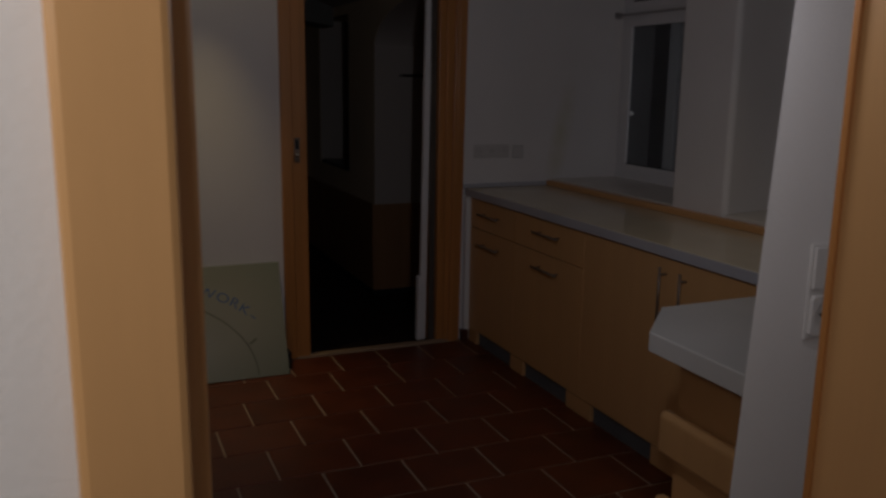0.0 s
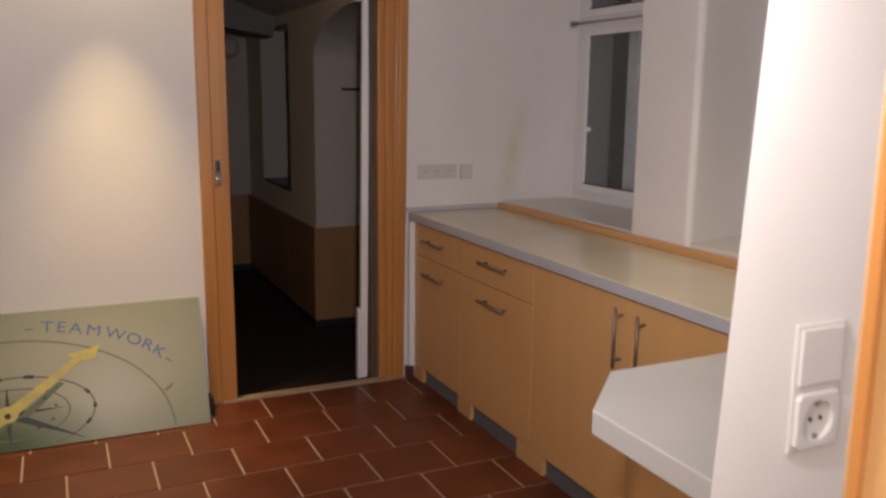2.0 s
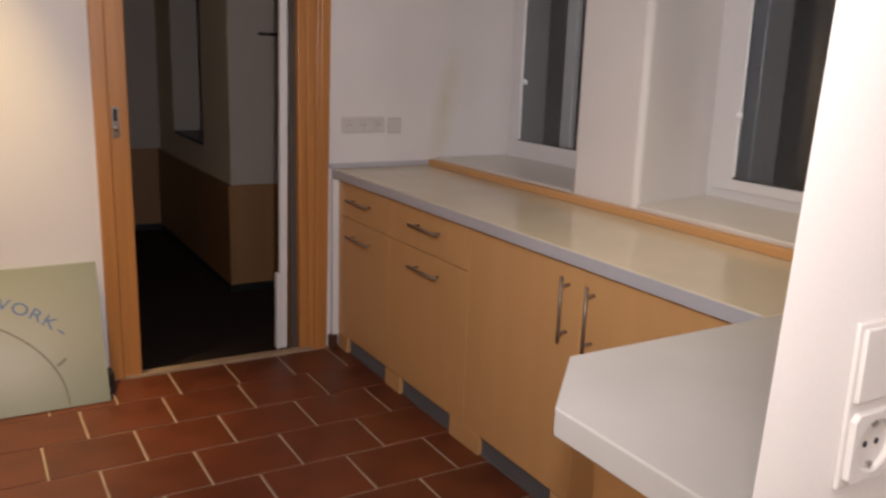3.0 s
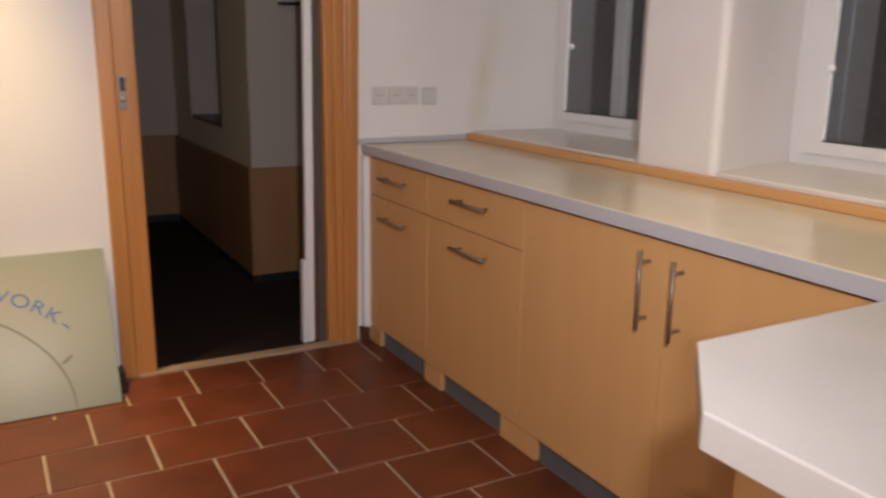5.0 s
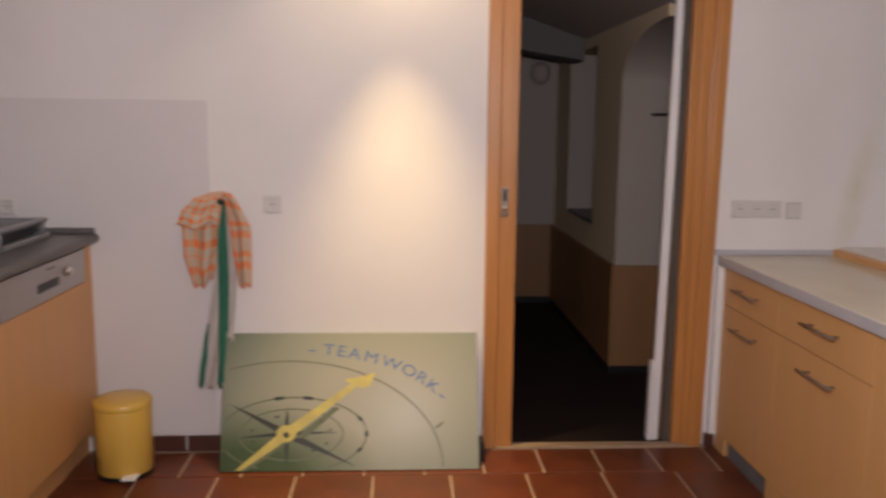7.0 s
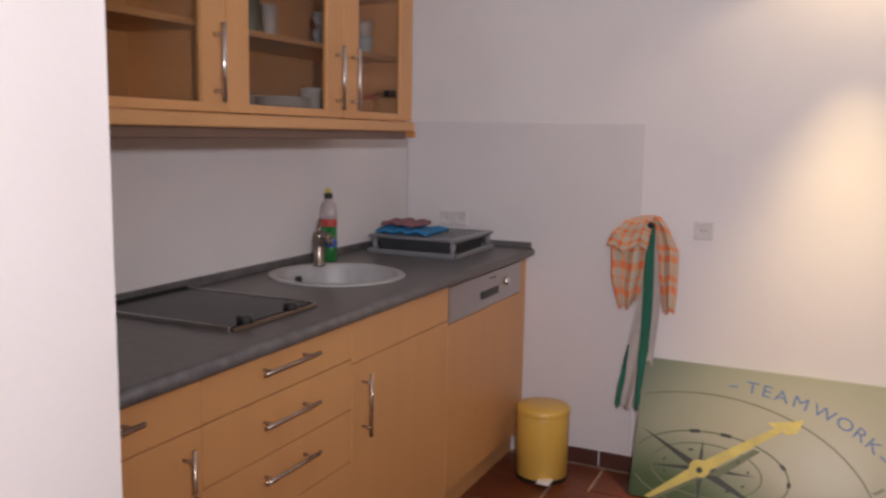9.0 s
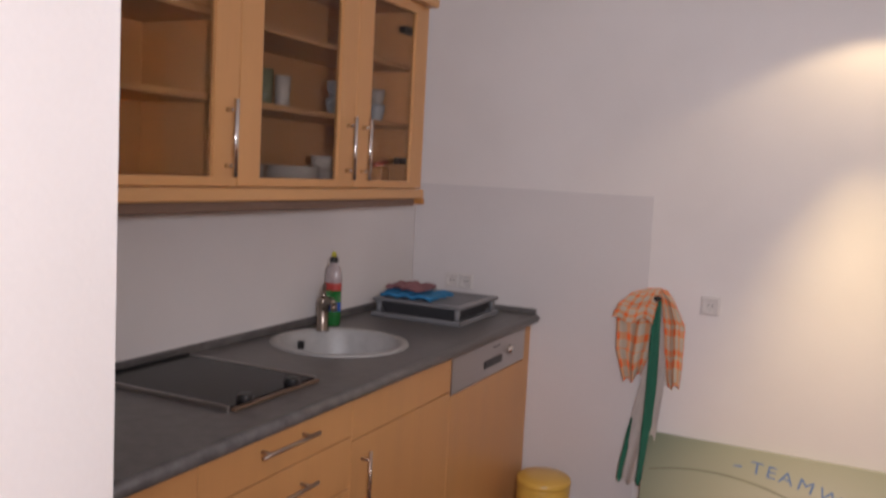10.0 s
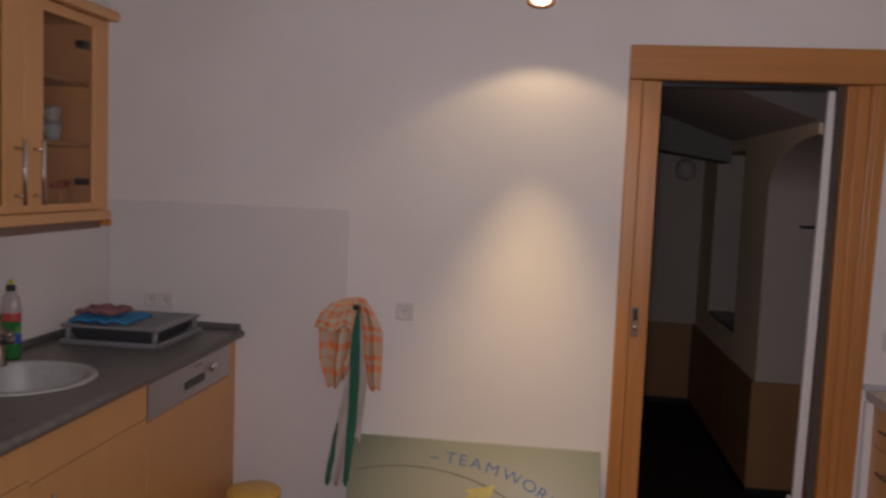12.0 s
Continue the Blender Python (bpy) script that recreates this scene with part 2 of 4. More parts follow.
def add_box(bm, x0, x1, y0, y1, z0, z1, bevel=0.0, seg=1):
    made = bmesh.ops.create_cube(bm, size=1, matrix=Matrix.LocRotScale(
        ((x0 + x1) / 2, (y0 + y1) / 2, (z0 + z1) / 2), None, (abs(x1 - x0), abs(y1 - y0), abs(z1 - z0))))
    if bevel:
        edges = list({e for v in made["verts"] for e in v.link_edges})
        bmesh.ops.bevel(bm, geom=edges, offset=bevel, segments=seg, profile=0.5, affect="EDGES", clamp_overlap=True)
    return bm


def box(x0, x1, y0, y1, z0, z1, bevel=0.0, seg=1):
    return add_box(bmesh.new(), x0, x1, y0, y1, z0, z1, bevel, seg)


def add_tube(bm, a, b, r0, r1=None, seg=14, caps=True):
    a, b = Vector(a), Vector(b)
    m = Matrix.Translation((a + b) / 2) @ (b - a).to_track_quat("Z", "Y").to_matrix().to_4x4()
    bmesh.ops.create_cone(bm, cap_ends=caps, segments=seg, radius1=r0, radius2=r0 if r1 is None else r1,
                          depth=(b - a).length, matrix=m)
    return bm


def frame_ring(bm, x0, x1, y0, y1, z0, z1, ty, tl, th):
    """One closed rectangular frame in the yz plane, ty wide at the sides, tl below and th above."""
    loops = []
    for x in (x0, x1):
        outer = [bm.verts.new((x, y, z)) for y, z in ((y0, z0), (y1, z0), (y1, z1), (y0, z1))]
        inner = [bm.verts.new((x, y, z)) for y, z in ((y0 + ty, z0 + tl), (y1 - ty, z0 + tl), (y1 - ty, z1 - th), (y0 + ty, z1 - th))]
        loops.append((outer, inner))
    (o0, i0), (o1, i1) = loops
    for k in range(4):
        j = (k + 1) % 4
        bm.faces.new((o0[k], o0[j], i0[j], i0[k]))
        bm.faces.new((o1[k], i1[k], i1[j], o1[j]))
        bm.faces.new((o0[k], o1[k], o1[j], o0[j]))
        bm.faces.new((i0[k], i0[j], i1[j], i1[k]))
    bmesh.ops.recalc_face_normals(bm, faces=bm.faces)
    long = [e for e in bm.edges if abs(e.verts[0].co.x - e.verts[1].co.x) < 1e-6 and
            (abs(e.verts[0].co.y - e.verts[1].co.y) < 1e-6 or abs(e.verts[0].co.z - e.verts[1].co.z) < 1e-6)]
    bmesh.ops.bevel(bm, geom=long, offset=0.002, segments=2, profile=0.5, affect="EDGES")
    return bm


def tube(a, b, r0, r1=None, seg=14, caps=True):
    return add_tube(bmesh.new(), a, b, r0, r1, seg, caps)


def add_lathe(bm, centre, profile, seg=28, sx=1.0, sy=1.0, caps=True):
    """A turned shape round z: profile rows of radius and height."""
    rings = []
    for r, z in profile:
        rings.append([bm.verts.new((centre[0] + r * sx * math.cos(math.tau * i / seg),
                                    centre[1] + r * sy * math.sin(math.tau * i / seg), centre[2] + z)) for i in range(seg)])
    for a, b in zip(rings, rings[1:]):
        for i in range(seg):
            bm.faces.new((a[i], a[(i + 1) % seg], b[(i + 1) % seg], b[i]))
    if caps:
        for ring in (rings[0], rings[-1]):
            bm.faces.new(ring)
    return bm


def lathe(centre, profile, seg=28, sx=1.0, sy=1.0, caps=True):
    return add_lathe(bmesh.new(), centre, profile, seg, sx, sy, caps)


def prism(points, z0, z1, bevel=0.0, seg=2):
    """An upright block over a plan outline."""
    bm = bmesh.new()
    low = [bm.verts.new((x, y, z0)) for x, y in points]
    high = [bm.verts.new((x, y, z1)) for x, y in points]
    n = len(points)
    bm.faces.new(low)
    bm.faces.new(high)
    for i in range(n):
        bm.faces.new((low[i], low[(i + 1) % n], high[(i + 1) % n], high[i]))
    if bevel:
        bmesh.ops.bevel(bm, geom=list(bm.edges), offset=bevel, segments=seg, profile=0.5, affect="EDGES")
    return bm


def structure(name, bm, mat, label, category, smooth=False):
    return tagged(link(name, bm, mat, smooth=smooth), label, category, kind="structure")


# ---- setting: the kitchen's shell ----
TOP = 2.66
WEST, EAST, RECESS = -3.14, 0.548, 1.005

bm = box(-3.44, -0.93, 0, 0.30, 0, TOP)
add_box(bm, 0.0, RECESS + 0.04, 0, 0.30, 0, TOP)
add_box(bm, -0.93, 0.0, 0, 0.30, 2.13, TOP)
# soft yellowish streak mixed into the paint near the window corner
north_paint = PLASTER.copy()
north_paint.name = "white wall paint with a yellowish streak"
wn, wl = north_paint.node_tree.nodes, north_paint.node_tree.links
pb = wn["Principled BSDF"]
was = pb.inputs["Base Color"].links[0].from_socket
wc = wn.new("ShaderNodeTexCoord")
wm = wn.new("ShaderNodeMapping")
wm.vector_type = "TEXTURE"
wm.inputs["Location"].default_value = (0.60, 0, 1.10)
wm.inputs["Rotation"].default_value = (0, radians(11), 0)
wm.inputs["Scale"].default_value = (0.075, 1.0, 0.36)
wg = wn.new("ShaderNodeTexGradient")
wg.gradient_type = "SPHERICAL"
wz = wn.new("ShaderNodeTexNoise")
wz.inputs["Scale"].default_value = 9
wk2 = wn.new("ShaderNodeMath")
wk2.operation = "MULTIPLY"
wx = wn.new("ShaderNodeMix")
wx.data_type, wx.blend_type = "RGBA", "MIX"
wx.inputs[7].default_value = (0.58, 0.53, 0.33, 1)
wl.new(wc.outputs["Object"], wm.inputs[0])
wl.new(wm.outputs[0], wg.inputs[0])
wl.new(wc.outputs["Object"], wz.inputs["Vector"])
wl.new(wg.outputs["Fac"], wk2.inputs[0])
wl.new(wz.outputs[0], wk2.inputs[1])
wl.new(wk2.outputs[0], wx.inputs[0])
wl.new(was, wx.inputs[6])
wl.new(wx.outputs[2], pb.inputs["Base Color"])
structure("wall_north", bm, north_paint, "white painted plaster wall round the doorway", "wall")
structure("wall_west", box(-3.44, WEST, -5.2, 0, 0, TOP), PLASTER, "white painted wall behind the sink counter", "wall")

bm = box(EAST, RECESS + 0.35, -3.05, 0, 0, 0.835)                      # below the windows
add_box(bm, EAST, RECESS + 0.35, -3.05, 0, 2.20, TOP)                  # above them
bm2 = prism([(EAST, -1.045), (RECESS + 0.04, -1.045), (RECESS + 0.04, -1.30), (RECESS, -1.30), (EAST, -1.395)], 0.80, 2.24, 0.028, 6)
me = bpy.data.meshes.new("pier")
bm2.to_mesh(me)
bm2.free()
bm.from_mesh(me)
add_box(bm, EAST, RECESS + 0.35, -3.05, -2.62, 0.835, 2.20)
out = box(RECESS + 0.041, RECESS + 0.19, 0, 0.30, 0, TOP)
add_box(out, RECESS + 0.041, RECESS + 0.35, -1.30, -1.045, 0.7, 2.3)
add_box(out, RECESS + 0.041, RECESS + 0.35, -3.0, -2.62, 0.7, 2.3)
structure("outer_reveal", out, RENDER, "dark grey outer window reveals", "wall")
structure("wall_east", bm, PLASTER, "white wall with two deep window recesses and a pier between", "wall")

bm = prism([(-0.852, -3.055), (RECESS + 0.35, -3.055), (RECESS + 0.35, -2.955), (-0.69, -2.955)], 0, TOP)
for v in bm.verts:
    if v.co.x < 0:
        v.co.x -= (1.27 - v.co.z) * 0.055                               # sheared so its edge fits the camera's view
structure("wall_stub", bm, PLASTER, "white wall end beside the doorway", "wall")
bm = box(-3.14, -1.946, -3.45, -2.847, 0, TOP, 0.004)
structure("wall_block", bm, PLASTER, "white projecting wall beside the kitchen entrance", "wall")
bm = box(-3.14, -1.812, -3.60, -3.45, 0, TOP)
add_box(bm, -1.122, RECESS + 0.35, -3.60, -3.45, 0, TOP)
add_box(bm, -1.812, -1.122, -3.60, -3.45, 2.03, TOP)
structure("wall_south", bm, PLASTER, "white wall with the kitchen entrance", "wall")
structure("wall_niche", box(-0.2, -0.1, -3.45, -3.055, 0, TOP), PLASTER, "white wall closing the entrance niche", "wall")
bm = box(-3.14, RECESS, -5.3, -5.2, 0, TOP)
add_box(bm, RECESS, RECESS + 0.1, -5.2, -3.60, 0, TOP)
structure("wall_hall", bm, PLASTER, "white painted hall wall", "wall")
structure("ceiling", box(-3.44, RECESS + 0.35, -5.3, 0.30, TOP, TOP + 0.1), CEILING, "plain white painted ceiling", "ceiling")

floor = structure("floor", box(-3.3, 0.6, -5.25, 0.005, -0.10, -0.005), GROUT, "terracotta tile floor with pale grout joints", "floor")

# ---- corridor behind the door ----
structure("corridor_floor", box(-1.9, 0.9, 0.005, 3.0, -0.10, -0.002), CARPET, "very dark brown corridor carpet", "floor")
structure("corridor_wall_far", box(-1.9, 0.9, 2.90, 3.0, 0, 2.6), CORRIDOR_DIMMED, "white end wall of the corridor, dimmed in colour", "wall")
structure("corridor_wall_left", box(-2.0, -1.9, 0.30, 3.0, 0, 2.6), CORRIDOR_DIMMED, "white corridor wall, dimmed in colour", "wall")


def arch_wall():
    """Corridor wall along y with an arched deep niche and a window niche cut into it."""
    bm = bmesh.new()
    x0, x1 = -0.128, 0.55
    n0, n1, spring, rise = 0.33, 1.075, 1.58, 0.27
    add_box(bm, x0, x1, n1, 1.64, 0, 2.6)
    add_box(bm, x0, x1, 1.64, 2.42, 0, 0.76)
    add_box(bm, x0, x1, 1.64, 2.42, 1.84, 2.6)
    add_box(bm, x0 + 0.28, x1, 1.64, 2.42, 0.76, 1.84)
    add_box(bm, x0, x1, 2.42, 2.90, 0, 2.6)
    add_box(bm, -0.058, x1, 0.302, n0, 0, 2.6)
    add_box(bm, x0 + 0.42, x1, n0, n1, 0, 2.6)
    k = 24
    curve = [(n1 - (n1 - n0) * (1 - math.cos(math.pi / 2 * i / k)), spring + rise * math.sin(math.pi / 2 * i / k)) for i in range(k + 1)]
    faces = [[bm.verts.new((x, y, z)) for y, z in curve] + [bm.verts.new((x, n0, 2.6)), bm.verts.new((x, n1, 2.6))] for x in (x0, x0 + 0.42)]
    for f in faces:
        bm.faces.new(f)
    n = len(faces[0])
    for i in range(n):
        bm.faces.new((faces[0][i], faces[0][(i + 1) % n], faces[1][(i + 1) % n], faces[1][i]))
    return bm


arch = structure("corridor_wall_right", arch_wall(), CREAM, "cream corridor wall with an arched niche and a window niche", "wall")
arch.data.materials.append(CORRIDOR_DIMMED)
# soffit faces take the dimmed white, so their shade sits in the colour
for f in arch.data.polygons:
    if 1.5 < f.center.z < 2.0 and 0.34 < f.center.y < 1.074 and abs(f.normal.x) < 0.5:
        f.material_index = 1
structure("niche_lining", box(-0.127, 0.29, 1.066, 1.074, 0.0, 1.612), CORRIDOR_DIMMED, "white side of the arched niche", "wall")
structure("niche_back", box(0.262, 0.269, 0.34, 1.066, 0.62, 2.30), CORRIDOR_DIMMED, "white back of the arched niche", "wall")
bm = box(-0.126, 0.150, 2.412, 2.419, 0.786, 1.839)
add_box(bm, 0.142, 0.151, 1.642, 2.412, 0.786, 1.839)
structure("niche_lining", bm, CORRIDOR_DIMMED, "white lining of the window niche", "wall")
bm = bmesh.new()
ends = [[bm.verts.new((x, y, z)) for x, z in ((-2.0, 2.56), (-0.1, 1.895), (0.9, 1.895), (0.9, 2.66), (-2.0, 2.66))] for y in (0.302, 3.0)]
for f in ends:
    bm.faces.new(f)
for i in range(5):
    bm.faces.new((ends[0][i], ends[0][(i + 1) % 5], ends[1][(i + 1) % 5], ends[1][i]))
vault = structure("corridor_ceiling", bm, CORRIDOR_DIMMED, "pale sloping corridor ceiling", "ceiling")
vault.data.materials.append(BEAM)
# end faces take the dark beam colour in place of shade
for f in vault.data.polygons:
    if abs(f.normal.y) > 0.9:
        f.material_index = 1
panelling = thing("wood_panelling", (-0.15, 1.5, 0), "waist-high beech panelling along the corridor wall", "panelling", kind="structure")
for a, b in ((1.07, 1.68), (1.684, 2.29), (2.294, 2.895)):
    part("panel", box(-0.146, -0.129, a, b, 0.04, 0.608, 0.002), PANELLING, panelling)
part("panel", box(-0.146, 0.26, 1.050, 1.065, 0.04, 0.608, 0.002), PANELLING, panelling)
part("panel", box(0.258, 0.268, 0.43, 1.05, 0.04, 0.608, 0.002), PANELLING, panelling)
part("panel", box(-1.88, -0.148, 2.882, 2.898, 0.04, 0.608, 0.002), PANELLING, panelling)
bm = box(-0.150, -0.129, 1.05, 2.895, 0, 0.04)
add_box(bm, -0.150, 0.26, 1.044, 1.052, 0, 0.04)
add_box(bm, -1.88, -0.151, 2.874, 2.881, 0, 0.05)
part("skirting", bm, BLACK, panelling)
sill = tagged(link("niche_sill", box(-0.127, 0.141, 1.645, 2.410, 0.762, 0.785, 0.003), BLACK), "dark window sill in the corridor niche", "sill", kind="structure")
lamp = thing("wall_lamp", (-0.27, 2.89, 1.74), "round dim wall lamp on the corridor end wall", "lamp")
part("shade", lathe((-0.27, 2.84, 1.66), [(0.02, 0), (0.065, 0.03), (0.075, 0.08), (0.065, 0.13), (0.02, 0.16)], 20), CORRIDOR_DIMMED, lamp, smooth=True)
part("wall_plate", box(-0.30, -0.24, 2.87, 2.898, 1.69, 1.79, 0.004), DIMSTEEL, lamp)
bm = bmesh.new()
ends = [[bm.verts.new((x, y, z)) for x, z in ((-1.5, 2.40), (-0.129, 1.925), (-0.129, 1.775), (-1.5, 1.985))] for y in (2.0, 2.30)]
for f in ends:
    bm.faces.new(f)
for i in range(4):
    bm.faces.new((ends[0][i], ends[0][(i + 1) % 4], ends[1][(i + 1) % 4], ends[1][i]))
tagged(link("ceiling_beam", bm, BEAM), "dark grey-green sloping beam under the corridor ceiling", "beam", kind="structure")
hook_rail = link("hook_rail", box(0.035, 0.258, 1.002, 1.064, 1.421, 1.435, 0.004, 2), BLACK)
tagged(hook_rail, "short dark rail on the side of the corridor niche", "rail")

# ---- the sliding door in the north wall ----
door = thing("sliding_door", (-0.46, 0, 0), "varnished wood sliding door, pushed open into its pocket", "door", kind="structure")


def board(name, bm, mat, label=""):
    return part(name, bm, mat, door, label)


board("casing", box(-0.958, -0.905, -0.022, 0.02, 0, 2.018, 0.004, 2), DOORWOOD)
leaf = board("door_leaf", box(-0.905, -0.832, -0.014, 0.026, 0.004, 2.016, 0.004, 2), DOORWOOD, "edge of the sliding leaf with a recessed lock")


def leaning(bm):
    """Shears a post outwards towards the top, to fit the camera's view."""
    for v in bm.verts:
        v.co.x += (v.co.z - 0.9) * 0.013
    return bm


board("casing", leaning(box(-0.058, 0.004, -0.022, 0.0, 0, 2.018, 0.004, 2)), DOORWOOD)
board("casing", leaning(box(-0.040, -0.016, -0.029, -0.021, 0, 2.018, 0.003, 2)), DOORWOOD)
board("jamb", box(-0.126, -0.045, 0.012, 0.050, 0, 2.018, 0.003, 2), DOORWOOD, "dark varnished inner jamb")
# no part of the door: dark strip put in for shade in the pocket slot
board("slot_dark", box(-0.157, -0.127, 0.046, 0.060, 0, 2.018), SLOTDARK, "dark strip standing in for the shaded door pocket slot")
board("jamb", box(-0.092, -0.045, -0.004, 0.011, 0, 2.018, 0.005, 3), DOORWOOD)
board("head_casing", box(-0.958, 0.022, -0.026, 0.02, 2.020, 2.152, 0.004, 2), DOORWOOD_X, "wide wood board over the opening")
board("lining", box(-0.062, -0.030, 0.0, 0.17, 0, 2.02, 0.002), DOORWOOD)
board("lining", box(-0.062, -0.030, 0.19, 0.285, 0, 2.02, 0.002), DOORWOOD)
board("lining", box(-0.93, -0.905, 0.03, 0.30, 0, 2.02, 0.002), DOORWOOD)
board("head_lining", box(-0.93, -0.03, 0.02, 0.30, 2.022, 2.05, 0.002), DOORWOOD_X)
board("track", box(-0.90, -0.06, 0.05, 0.09, 2.00, 2.02, 0.002), BLACK, "black sliding track")
board("edge_strip", leaning(box(-0.196, -0.160, 0.056, 0.084, 0, 2.018, 0.004)), PVC, "pale grey metal edge strip")
board("edge_strip", leaning(box(-0.212, -0.196, 0.050, 0.090, 0, 0.36, 0.004)), PVC, "pale grey metal edge strip")
board("jamb", box(-0.156, -0.062, 0.060, 0.100, 0, 2.018), DOORWOOD)
lock = part("lock_plate", box(-0.896, -0.868, -0.0165, -0.0135, 0.995, 1.115, 0.001), CHROME, leaf, "polished steel pull and lock")
part("finger_pull", box(-0.890, -0.874, -0.0175, -0.0155, 1.060, 1.108, 0.003, 2), BLACK, leaf)
part("cylinder", tube((-0.882, -0.021, 1.030), (-0.882, -0.016, 1.030), 0.010), CHROME, leaf, smooth=True)
board("threshold", prism([(-0.90, -0.020), (-0.03, -0.020), (-0.03, 0.03), (-0.90, 0.03)], -0.004, 0.007, 0.002), THRESHOLD, "worn pale wood threshold strip")

# ---- the entrance doorway, wood lined ----
entry = thing("entrance_frame", (-1.42, -3.52, 0), "beech-lined kitchen entrance without a door", "doorway", kind="structure")
part("lining", box(-1.812, -1.763, -3.602, -3.448, 0, 2.0, 0.006, 3), BEECH, entry)
part("lining", box(-1.164, -1.122, -3.602, -3.448, 0, 2.0, 0.006, 3), BEECH, entry)
part("head_lining", box(-1.812, -1.122, -3.602, -3.448, 2.0, 2.03, 0.003), BEECH, entry)
part("casing", box(-1.828, -1.774, -3.618, -3.602, 0, 2.04, 0.005, 2), BEECH, entry)
part("casing", box(-1.159, -1.082, -3.618, -3.602, 0, 2.04, 0.005, 2), BEECH, entry)
part("head_casing", box(-1.828, -1.082, -3.618, -3.602, 2.04, 2.10, 0.005, 2), BEECH, entry)
part("strike_edge", box(-1.1675, -1.1635, -3.462, -3.454, 0, 2.0, 0.001), DOORWOOD, entry, "darker groove along the lining's edge")

# ---- windows ----


def window(name, y0, y1, mullion, label, side=0.048, stile=0.040, knob=(0.042, 1.235)):
    w = thing(name, (RECESS, (y0 + y1) / 2, 0.85), label, "window", kind="structure")
    z0, z1, x = 0.868, 2.20, RECESS - 0.03
    bm = frame_ring(bmesh.new(), x, x + 0.034, y1, y0, z0, z1, side, 0.045, 0.05)
    part("window_frame", bm, PVC, w)
    for za, zb in ((z0 + 0.045, 1.742), (1.79, z1 - 0.05)):
        for ya, yb in ((y0 - side, mullion), (mullion, y1 + side)):
            top, low, t = max(ya, yb), min(ya, yb), 0.040
            s = frame_ring(bmesh.new(), x - 0.012, x + 0.004, low, top, za, zb, stile, t, t)
            sash = part("sash", s, PVC, w)
            g = part("pane", box(x - 0.009, x - 0.005, low + stile - 0.005, top - stile + 0.005, za + t - 0.005, zb - t + 0.005), PANE, sash)
            g.visible_shadow = False
            gasket = bmesh.new()
            add_box(gasket, x - 0.0125, x - 0.009, low + stile, low + stile + 0.006, za + t, zb - t)
            add_box(gasket, x - 0.0125, x - 0.009, low + stile, top - stile, za + t, za + t + 0.006)
            part("gasket", gasket, BLACK, sash)
    part("transom", box(x - 0.004, x + 0.06, y1 + 0.05, y0 - 0.05, 1.742, 1.79, 0.003), PVC, w)
    # not a real knob: a ball added for the lamp's glint on the sash
    part("knob", lathe((x - 0.018, y0 - side - stile - knob[0], knob[1]), [(0.002, -0.013), (0.009, -0.009), (0.013, 0), (0.009, 0.009), (0.002, 0.013)], 20), GLINT_WHITE, w, "white ball standing in for a lamp glint", smooth=True)
    return w


window("window_1", 0.0, -1.045, -0.640, "white plastic window with dark night panes beside the corner", 0.050, 0.054)
window("window_2", -1.305, -2.62, -1.962, "white plastic window with dark night panes over the counter", 0.048, 0.080, (0.006, 1.178))
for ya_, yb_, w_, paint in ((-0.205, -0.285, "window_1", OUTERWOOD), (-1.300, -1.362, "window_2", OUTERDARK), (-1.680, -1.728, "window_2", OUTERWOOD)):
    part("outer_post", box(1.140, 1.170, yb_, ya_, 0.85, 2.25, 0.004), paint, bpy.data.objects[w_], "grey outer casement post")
rod = thing("curtain_rod", (0.93, -0.5, 1.75), "thin steel rod across the window recess", "rod")
part("rod", tube((0.925, -0.004, 1.762), (0.925, -1.04, 1.762), 0.007), STEEL, rod, smooth=True)
part("bracket", box(0.915, 0.955, -0.014, -0.002, 1.745, 1.78, 0.002), STEEL, rod)
part("bracket", box(0.915, 0.955, -1.042, -1.030, 1.745, 1.78, 0.002), STEEL, rod)
for a, b, n in ((0.0, -1.045, "window_sill"), (-1.395, -2.62, "window_sill")):
    bm = prism([(EAST + 0.004, a), (RECESS - 0.03, a if a == 0 else -1.305), (RECESS - 0.03, b), (EAST + 0.004, b)], 0.836, 0.872 if a == 0 else 0.878, 0.004)
    tagged(link(n, bm, SILL), "pale stone sill in the window recess", "sill", kind="structure")

# ---- east counter: cabinets, worktop, strips ----


def bar_handle(parent, a, b, out, mat, r=0.006):
    """A round bar between a and b on two posts that stand off the front; out is the way off the front."""
    a, b, o = Vector(a), Vector(b), Vector(out)
    bm = bmesh.new()
    add_tube(bm, a, b, r)
    for k in (0.14, 0.86):
        p = a.lerp(b, k)
        add_tube(bm, p, p - o, r * 0.85, seg=10)
    return part("handle", bm, mat, parent, "steel bar handle", smooth=True)


